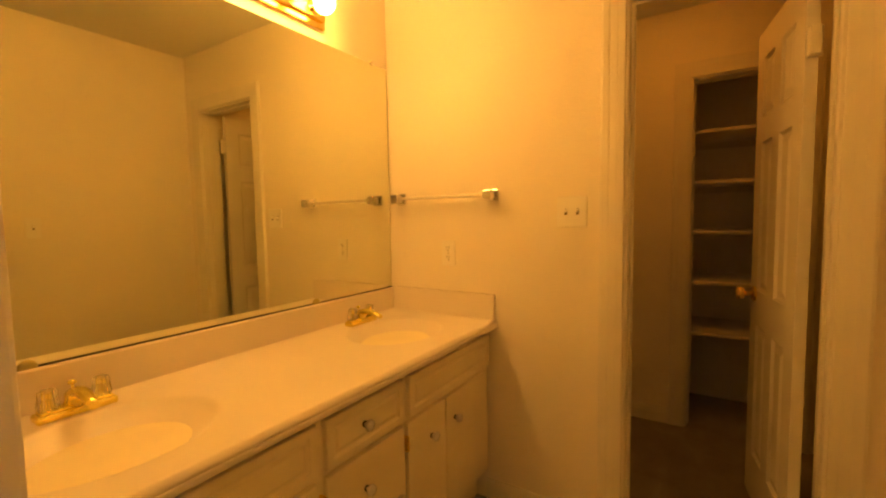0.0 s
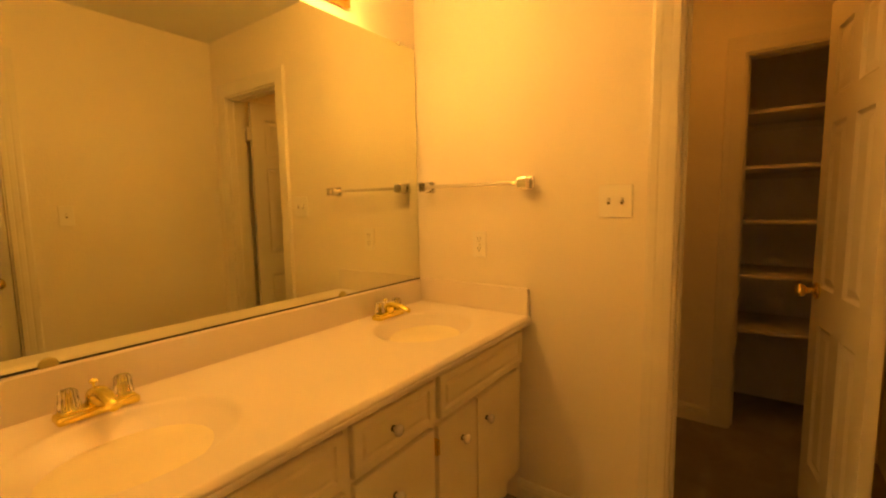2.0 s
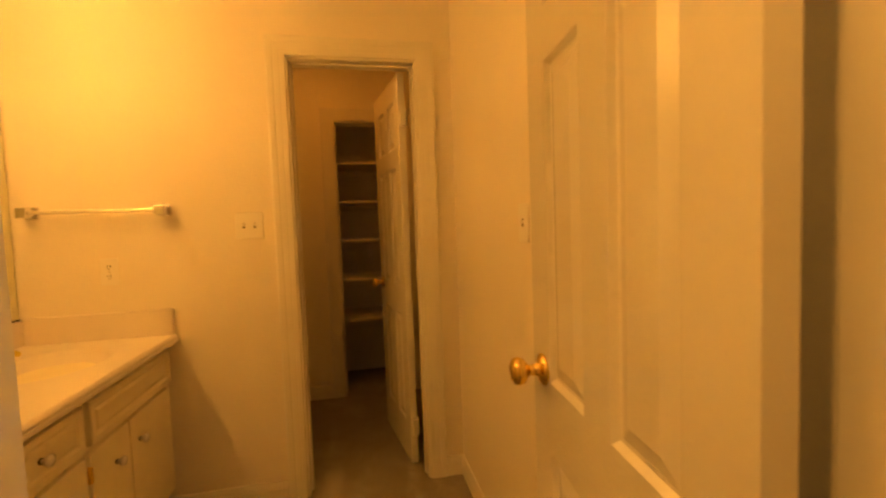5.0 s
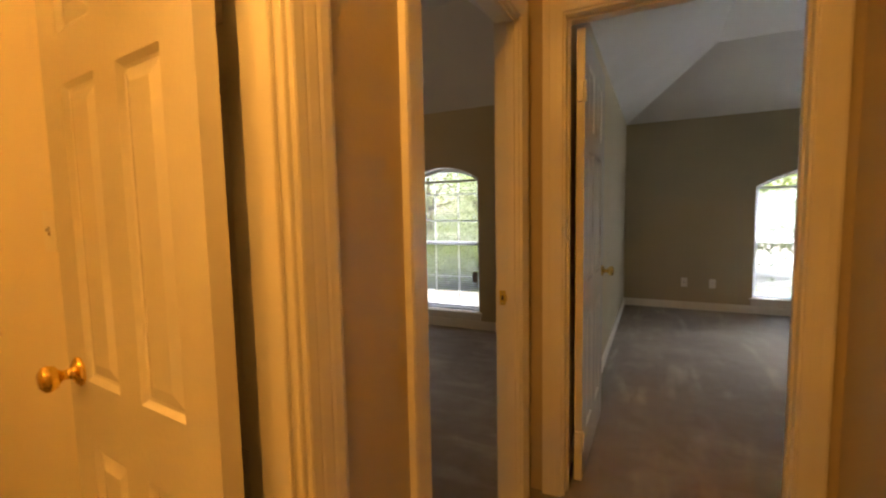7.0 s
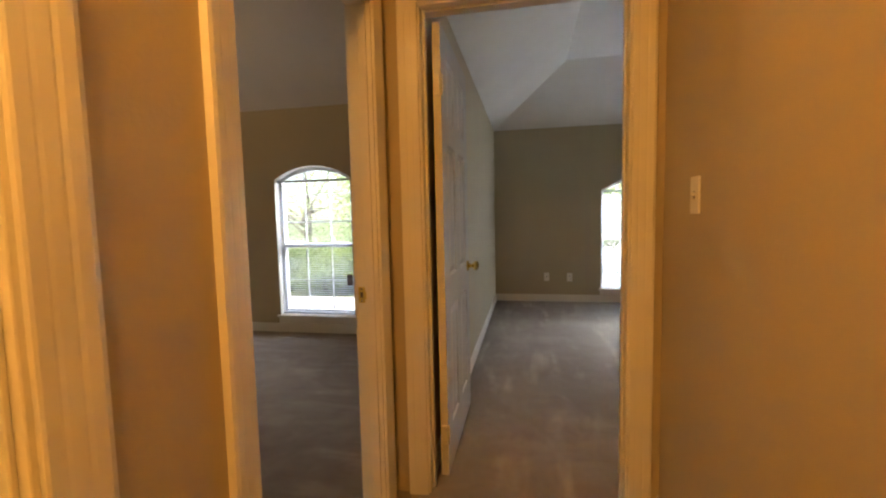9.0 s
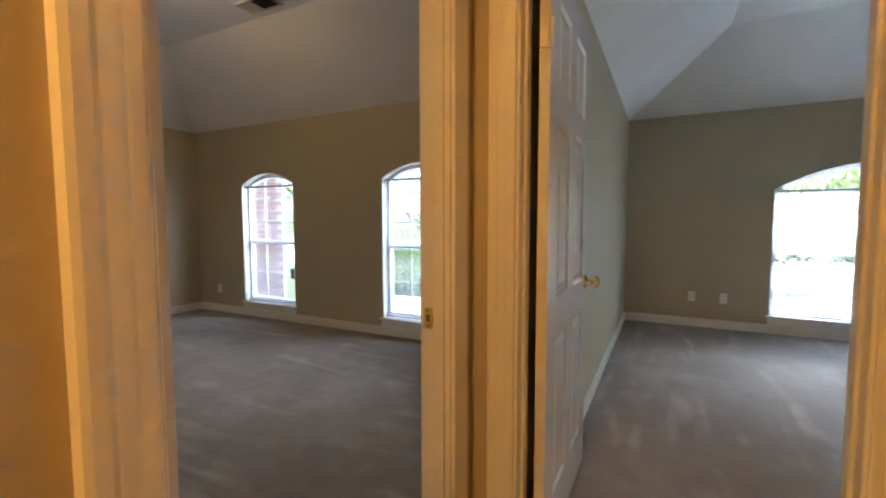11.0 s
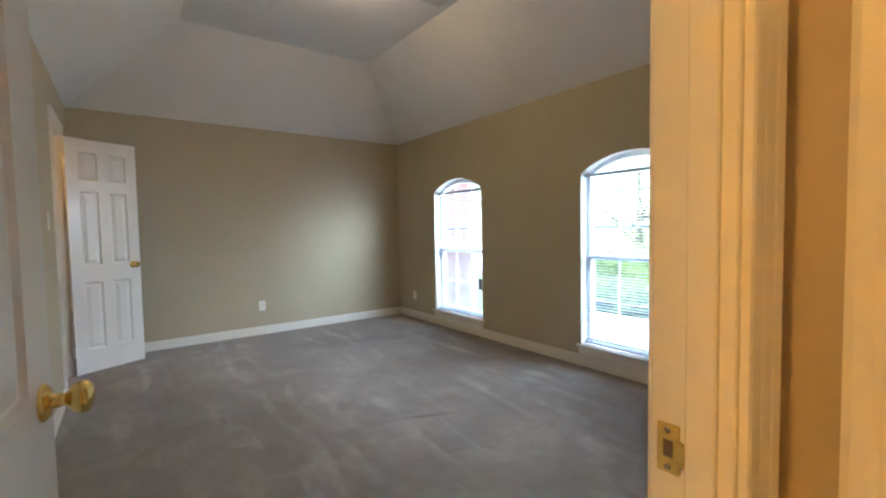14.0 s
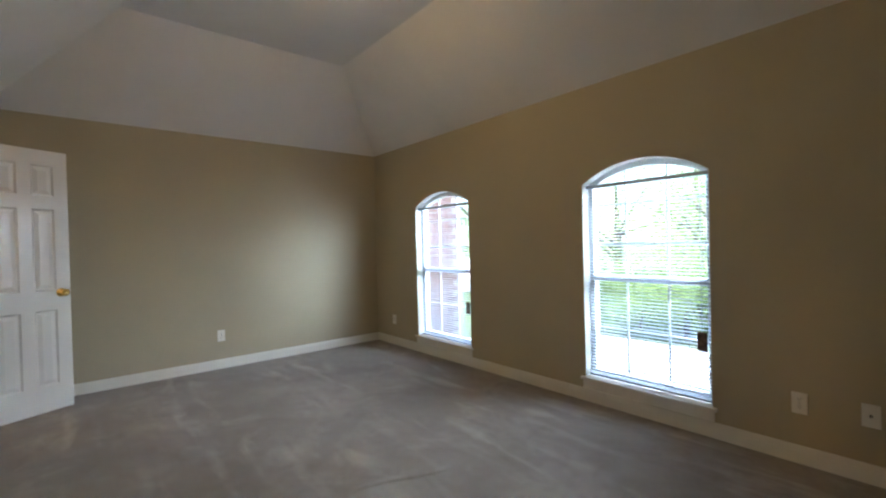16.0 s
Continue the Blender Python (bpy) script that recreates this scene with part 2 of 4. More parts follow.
def wall(name, length, height, thick, m, material, openings=(), label=""):
    bm = bmesh.new()
    s = 0.0
    for w in sorted(openings):
        s0, s1, z0, z1 = w[:4]
        if s0 > s + 1e-4:
            prism(bm, [(s, 0), (s0, 0), (s0, height), (s, height)], 0, thick)
        if z0 > 0.001:
            prism(bm, [(s0, 0), (s1, 0), (s1, z0), (s0, z0)], 0, thick)
        if len(w) > 4:
            n = 20
            for i in range(n):
                a, b = s0 + (s1 - s0) * i / n, s0 + (s1 - s0) * (i + 1) / n
                prism(bm, [(a, arch_z(w, a)), (b, arch_z(w, b)), (b, height), (a, height)], 0, thick)
        elif z1 < height:
            prism(bm, [(s0, z1), (s1, z1), (s1, height), (s0, height)], 0, thick)
        s = s1
    if s < length - 1e-4:
        prism(bm, [(s, 0), (length, 0), (length, height), (s, height)], 0, thick)
    bmesh.ops.remove_doubles(bm, verts=bm.verts, dist=1e-4)
    return thing(name, bm, material, label, "wall", kind="structure", m=m)


def along(x0, y0, x1, y1):
    """The pose of a wall that runs from (x0, y0) to (x1, y1), its room on its right-hand side."""
    return Matrix.Translation((x0, y0, 0)) @ Matrix.Rotation(math.atan2(y1 - y0, x1 - x0), 4, "Z")


BASE_PROFILE = ((0, 0), (0.014, 0), (0.014, 0.062), (0.011, 0.070), (0.011, 0.078), (0.006, 0.094), (0, 0.096))


def baseboard(m, spans):
    """Moulded board along a wall, proud of its room face."""
    bm = bmesh.new()
    for s0, s1 in spans:
        a = [bm.verts.new((s0, -y, z)) for y, z in BASE_PROFILE]
        b = [bm.verts.new((s1, -y, z)) for y, z in BASE_PROFILE]
        fs = [bm.faces.new(a), bm.faces.new(b)]
        for i in range(len(a)):
            j = (i + 1) % len(a)
            fs.append(bm.faces.new((a[i], a[j], b[j], b[i])))
        bmesh.ops.recalc_face_normals(bm, faces=fs)
    return thing("baseboard", bm, TRIM, "cream-painted moulded wooden baseboard along the wall", "baseboard", kind="structure", m=m)


# ---- doors ----
CASING = ((0.0, 0.0), (0.0, 0.010), (0.004, 0.0125), (0.020, 0.0138), (0.024, 0.0134), (0.030, 0.0146), (0.047, 0.0158),
          (0.051, 0.0154), (0.058, 0.0174), (0.076, 0.0185), (0.085, 0.016), (0.088, 0.0))


def casing(name, width, height, m, reveal=0.006):
    """Fluted casing round three sides of an opening, mitred; local y < 0 is the room."""
    bm = bmesh.new()
    loops = []
    for k in range(4):
        ring = []
        for u, v in CASING:
            o = u + reveal
            p = ((-o, 0), (-o, height + o), (width + o, height + o), (width + o, 0))[k]
            ring.append(bm.verts.new((p[0], -v, p[1])))
        loops.append(ring)
    n = len(CASING)
    for a, b in zip(loops, loops[1:]):
        for i in range(n):
            j = (i + 1) % n
            bm.faces.new((a[i], a[j], b[j], b[i]))
    bm.faces.new(loops[0])
    bm.faces.new(loops[-1])
    bmesh.ops.recalc_face_normals(bm, faces=bm.faces)
    return thing(name, bm, TRIM, "cream enamelled fluted wooden door casing", "door casing", kind="structure", m=m)


def door_frame(name, width, height, depth, m, both=True, stop_at=0.045):
    """Jambs, head and stops lining an opening from y = 0 to y = depth, with casings on its faces."""
    bm = bmesh.new()
    t = 0.018
    add_box(bm, -t, 0.004, -0.001, depth + 0.001, 0, height - 0.004, bevel=0.002, seg=1)
    add_box(bm, width - 0.004, width + t, -0.001, depth + 0.001, 0, height - 0.004, bevel=0.002, seg=1)
    add_box(bm, -t, width + t, -0.001, depth + 0.001, height - 0.004, height + t, bevel=0.002, seg=1)
    fr = thing(name, bm, TRIM, "cream-painted wooden door jamb and head", "door frame", kind="structure", m=m)
    s = bmesh.new()
    y1 = depth - stop_at
    w = min(0.034, y1)
    add_box(s, 0.004, 0.014, y1 - w, y1, 0, height, bevel=0.002, seg=1)
    add_box(s, width - 0.014, width - 0.004, y1 - w, y1, 0, height, bevel=0.002, seg=1)
    add_box(s, 0.014, width - 0.014, y1 - w, y1, height - 0.014, height - 0.004, bevel=0.002, seg=1)
    part("door_stop", s, TRIM, fr)
    casing("trim", width, height, m)
    if both:
        casing("trim", width, height, m @ Matrix.Translation((width, depth, 0)) @ Matrix.Rotation(math.pi, 4, "Z"))
    return fr


def knob_mesh(side):
    prof = [(0.033, 0.0), (0.033, 0.004), (0.026, 0.010), (0.013, 0.013), (0.011, 0.030), (0.015, 0.036), (0.025, 0.043), (0.029, 0.054),
            (0.027, 0.063), (0.018, 0.069), (0.002, 0.071)]
    return lathe([(r, side * h) for r, h in prof], 24, "y")


def panel_door(name, width, height, m, label, hinge_zs=(0.20, 1.80), thick=0.035, knob=True, knob_z=0.91, gap=0.016):
    """Six-panel leaf: local x from the hinge edge to the free edge, y from 0 to thick, z from its bottom."""
    d = holder(name, m, label, "door")
    st = 0.165 * width
    mid = 0.15 * width
    rails = [(0.0, 0.20), (0.78, 0.93), (1.56, 1.66), (height - 0.115, height)]
    pw = (width - 2 * st - mid) / 2
    cols = [(st, st + pw), (st + pw + mid, width - st)]
    bm = bmesh.new()
    add_box(bm, 0, st, 0, thick, 0, height)
    add_box(bm, width - st, width, 0, thick, 0, height)
    for a, b in rails:
        add_box(bm, st, width - st, 0, thick, a, b)
    rows = [(rails[i][1], rails[i + 1][0]) for i in range(3)]
    for a, b in rows:
        add_box(bm, cols[0][1], cols[1][0], 0, thick, a, b)
    part("leaf", bm, DOOR_PAINT, d)
    for a, b in rows:
        for x0, x1 in cols:
            p = bmesh.new()
            for face, sgn in ((0.0, 1), (thick, -1)):
                # sloped sticking, sunk margin, then a raised field
                steps = ((0.0, 0.0), (0.010, 0.009), (0.016, 0.010), (0.040, 0.003), (0.043, 0.002))
                rings = []
                for inset, dep in steps:
                    y = face + sgn * dep
                    rings.append([p.verts.new(q) for q in ((x0 + inset, y, a + inset), (x1 - inset, y, a + inset),
                                                           (x1 - inset, y, b - inset), (x0 + inset, y, b - inset))])
                for r0, r1 in zip(rings, rings[1:]):
                    for i in range(4):
                        j = (i + 1) % 4
                        p.faces.new((r0[i], r0[j], r1[j], r1[i]) if sgn > 0 else (r0[j], r0[i], r1[i], r1[j]))
                p.faces.new(rings[-1] if sgn > 0 else list(reversed(rings[-1])))
            part("panel", p, DOOR_PAINT, d)
    if knob:
        k = part("door_knob", merge(moved(knob_mesh(-1), Matrix.Translation((width - 0.062, 0, knob_z))),
                                    moved(knob_mesh(1), Matrix.Translation((width - 0.062, thick, knob_z)))), BRASS, d, "polished brass round knob on both faces")
        part("latch_plate", box(width - 0.0005, width + 0.0015, 0.005, thick - 0.005, knob_z - 0.028, knob_z + 0.028), BRASS, d)
    for z in hinge_zs:
        h = merge(lathe([(0.006, z - 0.045), (0.006, z + 0.045)], 10, "z", (-0.004, -0.004, 0)),
                  box(-gap, 0.0, 0.004, 0.030, z - 0.044, z + 0.044))
        part("hinge", h, TRIM, d, "paint-covered butt hinge")
    return d


# ---- switch plates and outlets: local x to the right, z up, y < 0 is the room ----
def outlet(name, m, label, kind="duplex", w=0.07, h=0.115):
    d = holder(name, m, label, "wall plate" if kind != "duplex" else "outlet")
    part("cover_plate", box(-w / 2, w / 2, -0.0065, 0.0, -h / 2, h / 2, bevel=0.0025), PLATE, d)
    if kind == "duplex":
        for z in (-0.021, 0.021):
            part("receptacle", lathe([(0.0165, -0.0055), (0.0165, -0.008)], 18, "y", (0, 0, z)), PLATE, d)
            s = bmesh.new()
            for x in (-0.0065, 0.0065):
                add_box(s, x - 0.0012, x + 0.0012, -0.0086, -0.0075, z - 0.001, z + 0.009)
            add_box(s, -0.0022, 0.0022, -0.0086, -0.0075, z - 0.010, z - 0.006)
            part("slot", s, DARK, d)
        part("screw", lathe([(0.003, -0.0055), (0.003, -0.0072)], 10, "y"), CHROME, d)
    elif kind == "coax":
        part("jack", lathe([(0.007, -0.005), (0.007, -0.012), (0.004, -0.012), (0.004, -0.006)], 12, "y"), DARK, d)
    else:
        n = 2 if kind == "double" else 1
        for i in range(n):
            x = (i - (n - 1) / 2) * 0.046
            part("toggle", moved(box(-0.005, 0.005, -0.014, 0, -0.004, 0.006, bevel=0.0015), Matrix.Translation((x, -0.004, 0)) @ Matrix.Rotation(radians(-22), 4, "X")), PLATE, d)
            part("toggle_slot", box(x - 0.0048, x + 0.0048, -0.0075, -0.0055, -0.0115, 0.0115), SLOT, d)
            for z in (-0.03, 0.03):
                part("screw", lathe([(0.003, -0.0055), (0.003, -0.0072)], 10, "y", (x, 0, z)), PLATE, d)
    return d


# ---- structure ----
DOOR_H = 2.04
HALL_DOOR_H = 2.06
REAR_DOOR_H = 2.10
BATH_H = 2.44
WALL_H = 2.39

# bathroom
EAST_X = 1.86
W_BATH = "warm white painted bathroom wall"
n_bath = along(0, 0, EAST_X, 0)
e_bath = along(EAST_X, 0, EAST_X, -1.79)
s_bath = along(EAST_X, -1.79, 0, -1.79)
w_bath = along(0, -1.79, 0, 0)
wall("wall_bath_north", EAST_X, BATH_H, 0.06, n_bath, BATH_PAINT, [(1.105, 1.68, 0, DOOR_H)], W_BATH)
wall("wall_bath_east", 1.79, BATH_H, 0.06, e_bath, BATH_PAINT, [(1.118, 1.725, 0, DOOR_H)], W_BATH)
wall("wall_bath_south", EAST_X, BATH_H, 0.04, s_bath, BATH_PAINT, [(0.098, 0.69, 0, HALL_DOOR_H)], W_BATH)
wall("wall_bath_west", 1.79, BATH_H, 0.10, w_bath, BATH_PAINT, [], W_BATH)
thing("wall_vanity_end", box(0.0, 0.965, -1.79, -1.60, 0, BATH_H, bevel=0.004), BATH_PAINT, "short warm white wall at the end of the vanity", "wall", kind="structure")
thing("ceiling_bathroom", box(-0.1, 1.90, -1.81, 0.06, BATH_H, BATH_H + 0.08), CEIL_PAINT, "white painted bathroom ceiling", "ceiling", kind="structure")
baseboard(n_bath, [(0.53, 1.01), (1.775, EAST_X)])
baseboard(e_bath, [(0.0, 1.02)])

# toilet compartment behind the vanity room
n_wc = along(0.945, 1.20, EAST_X, 1.20)
wall("wall_compartment_north", EAST_X - 0.945, BATH_H, 0.08, n_wc, BATH_PAINT, [(0.310, 0.79, 0, DOOR_H)], W_BATH)
wall("wall_compartment_south", EAST_X + 0.60, BATH_H, 0.06, along(EAST_X, 0.12, -0.60, 0.12), BATH_PAINT, [(EAST_X - 1.68, EAST_X - 1.105, 0, DOOR_H)], W_BATH)
wall("wall_compartment_east", 1.68, BATH_H, 0.06, along(EAST_X, 1.80, EAST_X, 0.12), BATH_PAINT, [], W_BATH)
wall("wall_compartment_west", 2.06, BATH_H, 0.06, along(-0.60, 0.0, -0.60, 2.06), BATH_PAINT, [], W_BATH)
wall("wall_alcove_north", 1.605, BATH_H, 0.06, along(-0.60, 2.0, 1.005, 2.0), BATH_PAINT, [], W_BATH)
wall("wall_alcove_east", 0.80, BATH_H, 0.06, along(0.945, 2.06, 0.945, 1.26), BATH_PAINT, [], W_BATH)
wall("wall_linen_back", EAST_X - 0.98, BATH_H, 0.06, along(0.98, 1.78, EAST_X, 1.78), BATH_PAINT, [], W_BATH)
thing("ceiling_compartment", box(-0.66, 1.90, 0.06, 2.06, BATH_H, BATH_H + 0.08), CEIL_PAINT, "white painted ceiling of the toilet compartment", "ceiling", kind="structure")
baseboard(n_wc, [(0.0, 0.215)])

# hall
HALL_Y = -1.885
n_hall = along(-0.60, HALL_Y, 3.155, HALL_Y)
e_hall = along(3.155, HALL_Y, 3.155, -2.985)
s_hall = along(3.155, -2.985, -0.60, -2.985)
W_HALL = "beige painted hallway wall"
wall("wall_hall_north", 3.755, BATH_H, 0.055, n_hall, HALL_PAINT, [(1.77, 2.362, 0, HALL_DOOR_H), (2.785, 3.605, 0, HALL_DOOR_H)], W_HALL)
wall("wall_hall_east", 1.10, BATH_H, 0.06, e_hall, HALL_PAINT, [(0.155, 0.975, 0, REAR_DOOR_H)], W_HALL)
wall("wall_hall_south", 3.755, BATH_H, 0.10, s_hall, HALL_PAINT, [], W_HALL)
wall("wall_hall_west", 1.10, BATH_H, 0.10, along(-0.60, -2.985, -0.60, HALL_Y), HALL_PAINT, [], W_HALL)
thing("ceiling_hall", box(-0.70, 3.215, -3.085, -1.83, BATH_H, BATH_H + 0.08), CEIL_PAINT, "white painted hallway ceiling", "ceiling", kind="structure")
baseboard(n_hall, [(0.0, 1.67), (2.465, 2.685)])
baseboard(s_hall, [(0.0, 3.755)])

# front bedroom
BX0, BX1, BY0, BY1 = 2.06, 5.60, -1.79, 3.235
n_bed = along(BX0, BY1, BX1, BY1)
e_bed = along(BX1, BY1, BX1, BY0)
s_bed = along(BX1, BY0, BX0, BY0)
w_bed = along(BX0, BY0, BX0, BY1)
W_BED = "khaki beige painted bedroom wall"
SILL, SPRING, RISE = 0.185, 1.65, 0.14
WIN_A = (BY1 - 2.353, BY1 - 1.463, SILL, SPRING, RISE)
WIN_B = (BY1 - 0.195, BY1 + 0.680, SILL, SPRING, RISE)
wall("wall_bedroom_north", BX1 - BX0, WALL_H, 0.10, n_bed, BED_PAINT, [], W_BED)
wall("wall_bedroom_east", BY1 - BY0, WALL_H, 0.16, e_bed, BED_PAINT, [WIN_A, WIN_B], W_BED)
wall("wall_bedroom_south", BX1 - BX0, WALL_H, 0.04, s_bed, BED_PAINT, [(BX1 - 3.005, BX1 - 2.185, 0, HALL_DOOR_H)], W_BED)
wall("wall_bedroom_west", BY1 - BY0, WALL_H, 0.06, w_bed, BED_PAINT, [(3.915, 4.485, 0, DOOR_H)], W_BED)
baseboard(n_bed, [(0, BX1 - BX0)])
baseboard(e_bed, [(0, BY1 - BY0)])
baseboard(s_bed, [(0, BX1 - 3.09)])
baseboard(w_bed, [(0.0, 3.82), (4.58, BY1 - BY0)])
# closet behind the far door of the front bedroom
thing("wall_closet_back", box(1.20, 1.26, 1.84, 3.00, 0, BATH_H), BATH_PAINT, W_BATH, "wall", kind="structure")
thing("wall_closet_side", box(1.26, 2.0, 1.84, 1.90, 0, BATH_H), BATH_PAINT, W_BATH, "wall", kind="structure")
thing("wall_closet_end", box(1.26, 2.0, 2.94, 3.00, 0, BATH_H), BATH_PAINT, W_BATH, "wall", kind="structure")
thing("ceiling_closet", box(1.20, 2.0, 1.84, 3.0, BATH_H, BATH_H + 0.06), CEIL_PAINT, "white painted closet ceiling", "ceiling", kind="structure")

# rear bedroom
CX0, CX1, CY0, CY1 = 3.275, 7.52, -6.2, -2.02
n_rear = along(CX0, CY1, CX1, CY1)
e_rear = along(CX1, CY1, CX1, CY0)
w_rear = along(CX0, CY0, CX0, CY1)
WIN_C = (CY1 + 3.45, CY1 + 5.15, SILL, 1.53, 0.25)
wall("wall_rear_north", CX1 - CX0, WALL_H, 0.06, n_rear, BED_PAINT, [], W_BED)
wall("wall_rear_east", CY1 - CY0, WALL_H, 0.16, e_rear, BED_PAINT, [WIN_C], W_BED)
wall("wall_rear_south", CX1 - CX0, WALL_H, 0.10, along(CX1, CY0, CX0, CY0), BED_PAINT, [], W_BED)
wall("wall_rear_west", CY1 - CY0, WALL_H, 0.06, w_rear, BED_PAINT, [(CY1 - CY0 - 0.84, CY1 - CY0 - 0.02, 0, REAR_DOOR_H)], W_BED)
baseboard(n_rear, [(0, CX1 - CX0)])
baseboard(e_rear, [(0, CY1 - CY0)])


def tray_ceiling(name, x0, x1, y0, y1, z0, z1, run):
    """Coved ceiling: four slopes up from the walls to a flat middle, 8 cm thick."""
    bm = bmesh.new()
    for dz, flip in ((0.0, False), (0.08, True)):
        o = 0.0 if not flip else 0.10
        a = [bm.verts.new(p) for p in ((x0 - o, y0 - o, z0 + dz - 0.0), (x1 + o, y0 - o, z0 + dz), (x1 + o, y1 + o, z0 + dz), (x0 - o, y1 + o, z0 + dz))]
        b = [bm.verts.new(p) for p in ((x0 + run, y0 + run, z1 + dz), (x1 - run, y0 + run, z1 + dz), (x1 - run, y1 - run, z1 + dz), (x0 + run, y1 - run, z1 + dz))]
        for i in range(4):
            j = (i + 1) % 4
            bm.faces.new((a[i], b[i], b[j], a[j]) if not flip else (a[j], b[j], b[i], a[i]))
        bm.faces.new(list(reversed(b)) if not flip else b)
    return thing(name, bm, CEIL_PAINT, "white painted tray ceiling with sloped sides", "ceiling", kind="structure")


TRAY_Z = 3.07
tray_ceiling("ceiling_bedroom", BX0, BX1, BY0, BY1, WALL_H, TRAY_Z, 0.86)
tray_ceiling("ceiling_rear", CX0, CX1, CY0, CY1, WALL_H, 2.97, 0.90)
# out of view; added so that no daylight leaks in over the ceilings
thing("roof", merge(box(-1.2, 6.1, -6.9, 3.9, 3.24, 3.40), box(6.1, 8.0, -6.9, -1.75, 3.24, 3.40)), ROOF, "flat dark deck over the house, unseen, added to keep out sun and sky", "roof", kind="structure")


def carpet_floor():
    bm = merge(box(-0.70, 5.75, -1.95, 3.34, -0.12, 0.0), box(-0.70, 3.215, -3.09, -1.95, -0.12, 0.0))
    # a low ripple in the carpet near the windows
    for i in range(14):
        f = i / 13
        x, y = 3.62 + 0.62 * f, 0.30 + 0.02 * math.sin(6 * f) - 0.16 * f
        h = 0.010 * math.sin(math.pi * f) + 0.001
        bmesh.ops.create_uvsphere(bm, u_segments=10, v_segments=6, radius=1.0,
                                  matrix=Matrix.Translation((x, y, -0.002)) @ Matrix.Rotation(-0.25, 4, "Z") @ Matrix.Diagonal((0.06, 0.022, h, 1)))
    return thing("floor", bm, CARPET, "greyish beige cut-pile carpet with vacuum tracks", "carpet", kind="structure")


carpet_floor()
thing("floor_rear", box(3.215, 7.67, -6.3, -1.95, -0.12, 0.0), CARPET_REAR, "greyish beige cut-pile carpet with vacuum tracks", "carpet", kind="structure")

# ---- door frames ----
door_frame("door_frame_compartment", 0.575, DOOR_H, 0.12, n_bath @ Matrix.Translation((1.105, 0, 0)))
door_frame("door_frame_linen", 0.480, DOOR_H, 0.08, n_wc @ Matrix.Translation((0.310, 0, 0)), both=False, stop_at=0.0)
door_frame("door_frame_bath", 0.592, HALL_DOOR_H, 0.095, n_hall @ Matrix.Translation((1.77, 0, 0)))
door_frame("door_frame_bedroom", 0.82, HALL_DOOR_H, 0.095, n_hall @ Matrix.Translation((2.785, 0, 0)))
door_frame("door_frame_rear", 0.82, REAR_DOOR_H, 0.12, e_hall @ Matrix.Translation((0.155, 0, 0)))
door_frame("door_frame_closet", 0.57, DOOR_H, 0.06, w_bed @ Matrix.Translation((3.915, 0, 0)), both=False, stop_at=0.0)
casing("trim", 0.607, DOOR_H, e_bath @ Matrix.Translation((1.118, 0, 0)))

# ---- doors ----
DL = "cream six-panel door standing open"


def leaf_pose(hx, hy, heading, z=0.012):
    return Matrix.Translation((hx, hy, z)) @ Matrix.Rotation(radians(heading), 4, "Z")


panel_door("door_bath", 0.60, 2.03, leaf_pose(1.687, -1.785, 84.5) @ Matrix.Translation((0, -0.035, 0)), DL + ", against the bathroom wall", knob_z=0.945)
panel_door("door_compartment", 0.555, 2.02, leaf_pose(1.645, 0.137, 99), DL + " into the dark compartment", gap=0.034)
panel_door("door_front_bedroom", 0.775, 2.03, leaf_pose(2.222, -1.785, 84.2) @ Matrix.Translation((0, -0.035, 0)), DL + " into the front bedroom")
panel_door("door_rear_bedroom", 0.80, 2.07, leaf_pose(3.283, -2.067, 0.0) @ Matrix.Translation((0, -0.035, 0)), DL + " along the rear bedroom wall")
panel_door("door_closet", 0.545, 2.01, leaf_pose(2.07, 2.69, 28) @ Matrix.Translation((0, -0.035, 0)), DL + " in front of the beige wall")
panel_door("door_vanity_closet", 0.60, 2.01, leaf_pose(EAST_X + 0.006, -1.7215, 90) @ Matrix.Translation((0, -0.035, 0)), "cream six-panel closet door, shut, with brass knob")


def strike_plate(m):
    d = holder("strike_plate", m, "brass strike plate let into the door jamb", "strike plate")
    part("plate", box(-0.014, 0.014, -0.002, 0.0, -0.032, 0.032, bevel=0.0015), WORN_BRASS, d)
    for z in (-0.024, 0.024):
        part("screw", lathe([(0.004, -0.0016), (0.004, -0.0034), (0.0015, -0.0038)], 12, "y", (0, 0, z)), CHROME, d)
    part("latch_hole", box(-0.006, 0.006, -0.0026, -0.0015, -0.011, 0.011), SLOT, d)
    part("lip", moved(box(0.010, 0.024, -0.003, 0.0, -0.016, 0.016, bevel=0.0012), Matrix.Rotation(radians(-18), 4, "Z")), WORN_BRASS, d)
    return d


strike_plate(Matrix.Translation((3.001, -1.812, 0.925)) @ Matrix.Rotation(radians(-90), 4, "Z"))
strike_plate(Matrix.Translation((1.174, -1.812, 0.925)) @ Matrix.Rotation(radians(90), 4, "Z"))


# ---- windows: local x along the wall, y into it, z up ----
def arch_ring(w, inset, thick, y0, y1):
    """An arched bar following the head of an opening."""
    bm = bmesh.new()
    s0, s1 = w[0], w[1]
    n = 20
    for i in range(n):
        a, b = s0 + (s1 - s0) * i / n, s0 + (s1 - s0) * (i + 1) / n
        prism(bm, [(a, arch_z(w, a) - inset - thick), (b, arch_z(w, b) - inset - thick), (b, arch_z(w, b) - inset), (a, arch_z(w, a) - inset)], y0, y1)
    return bm


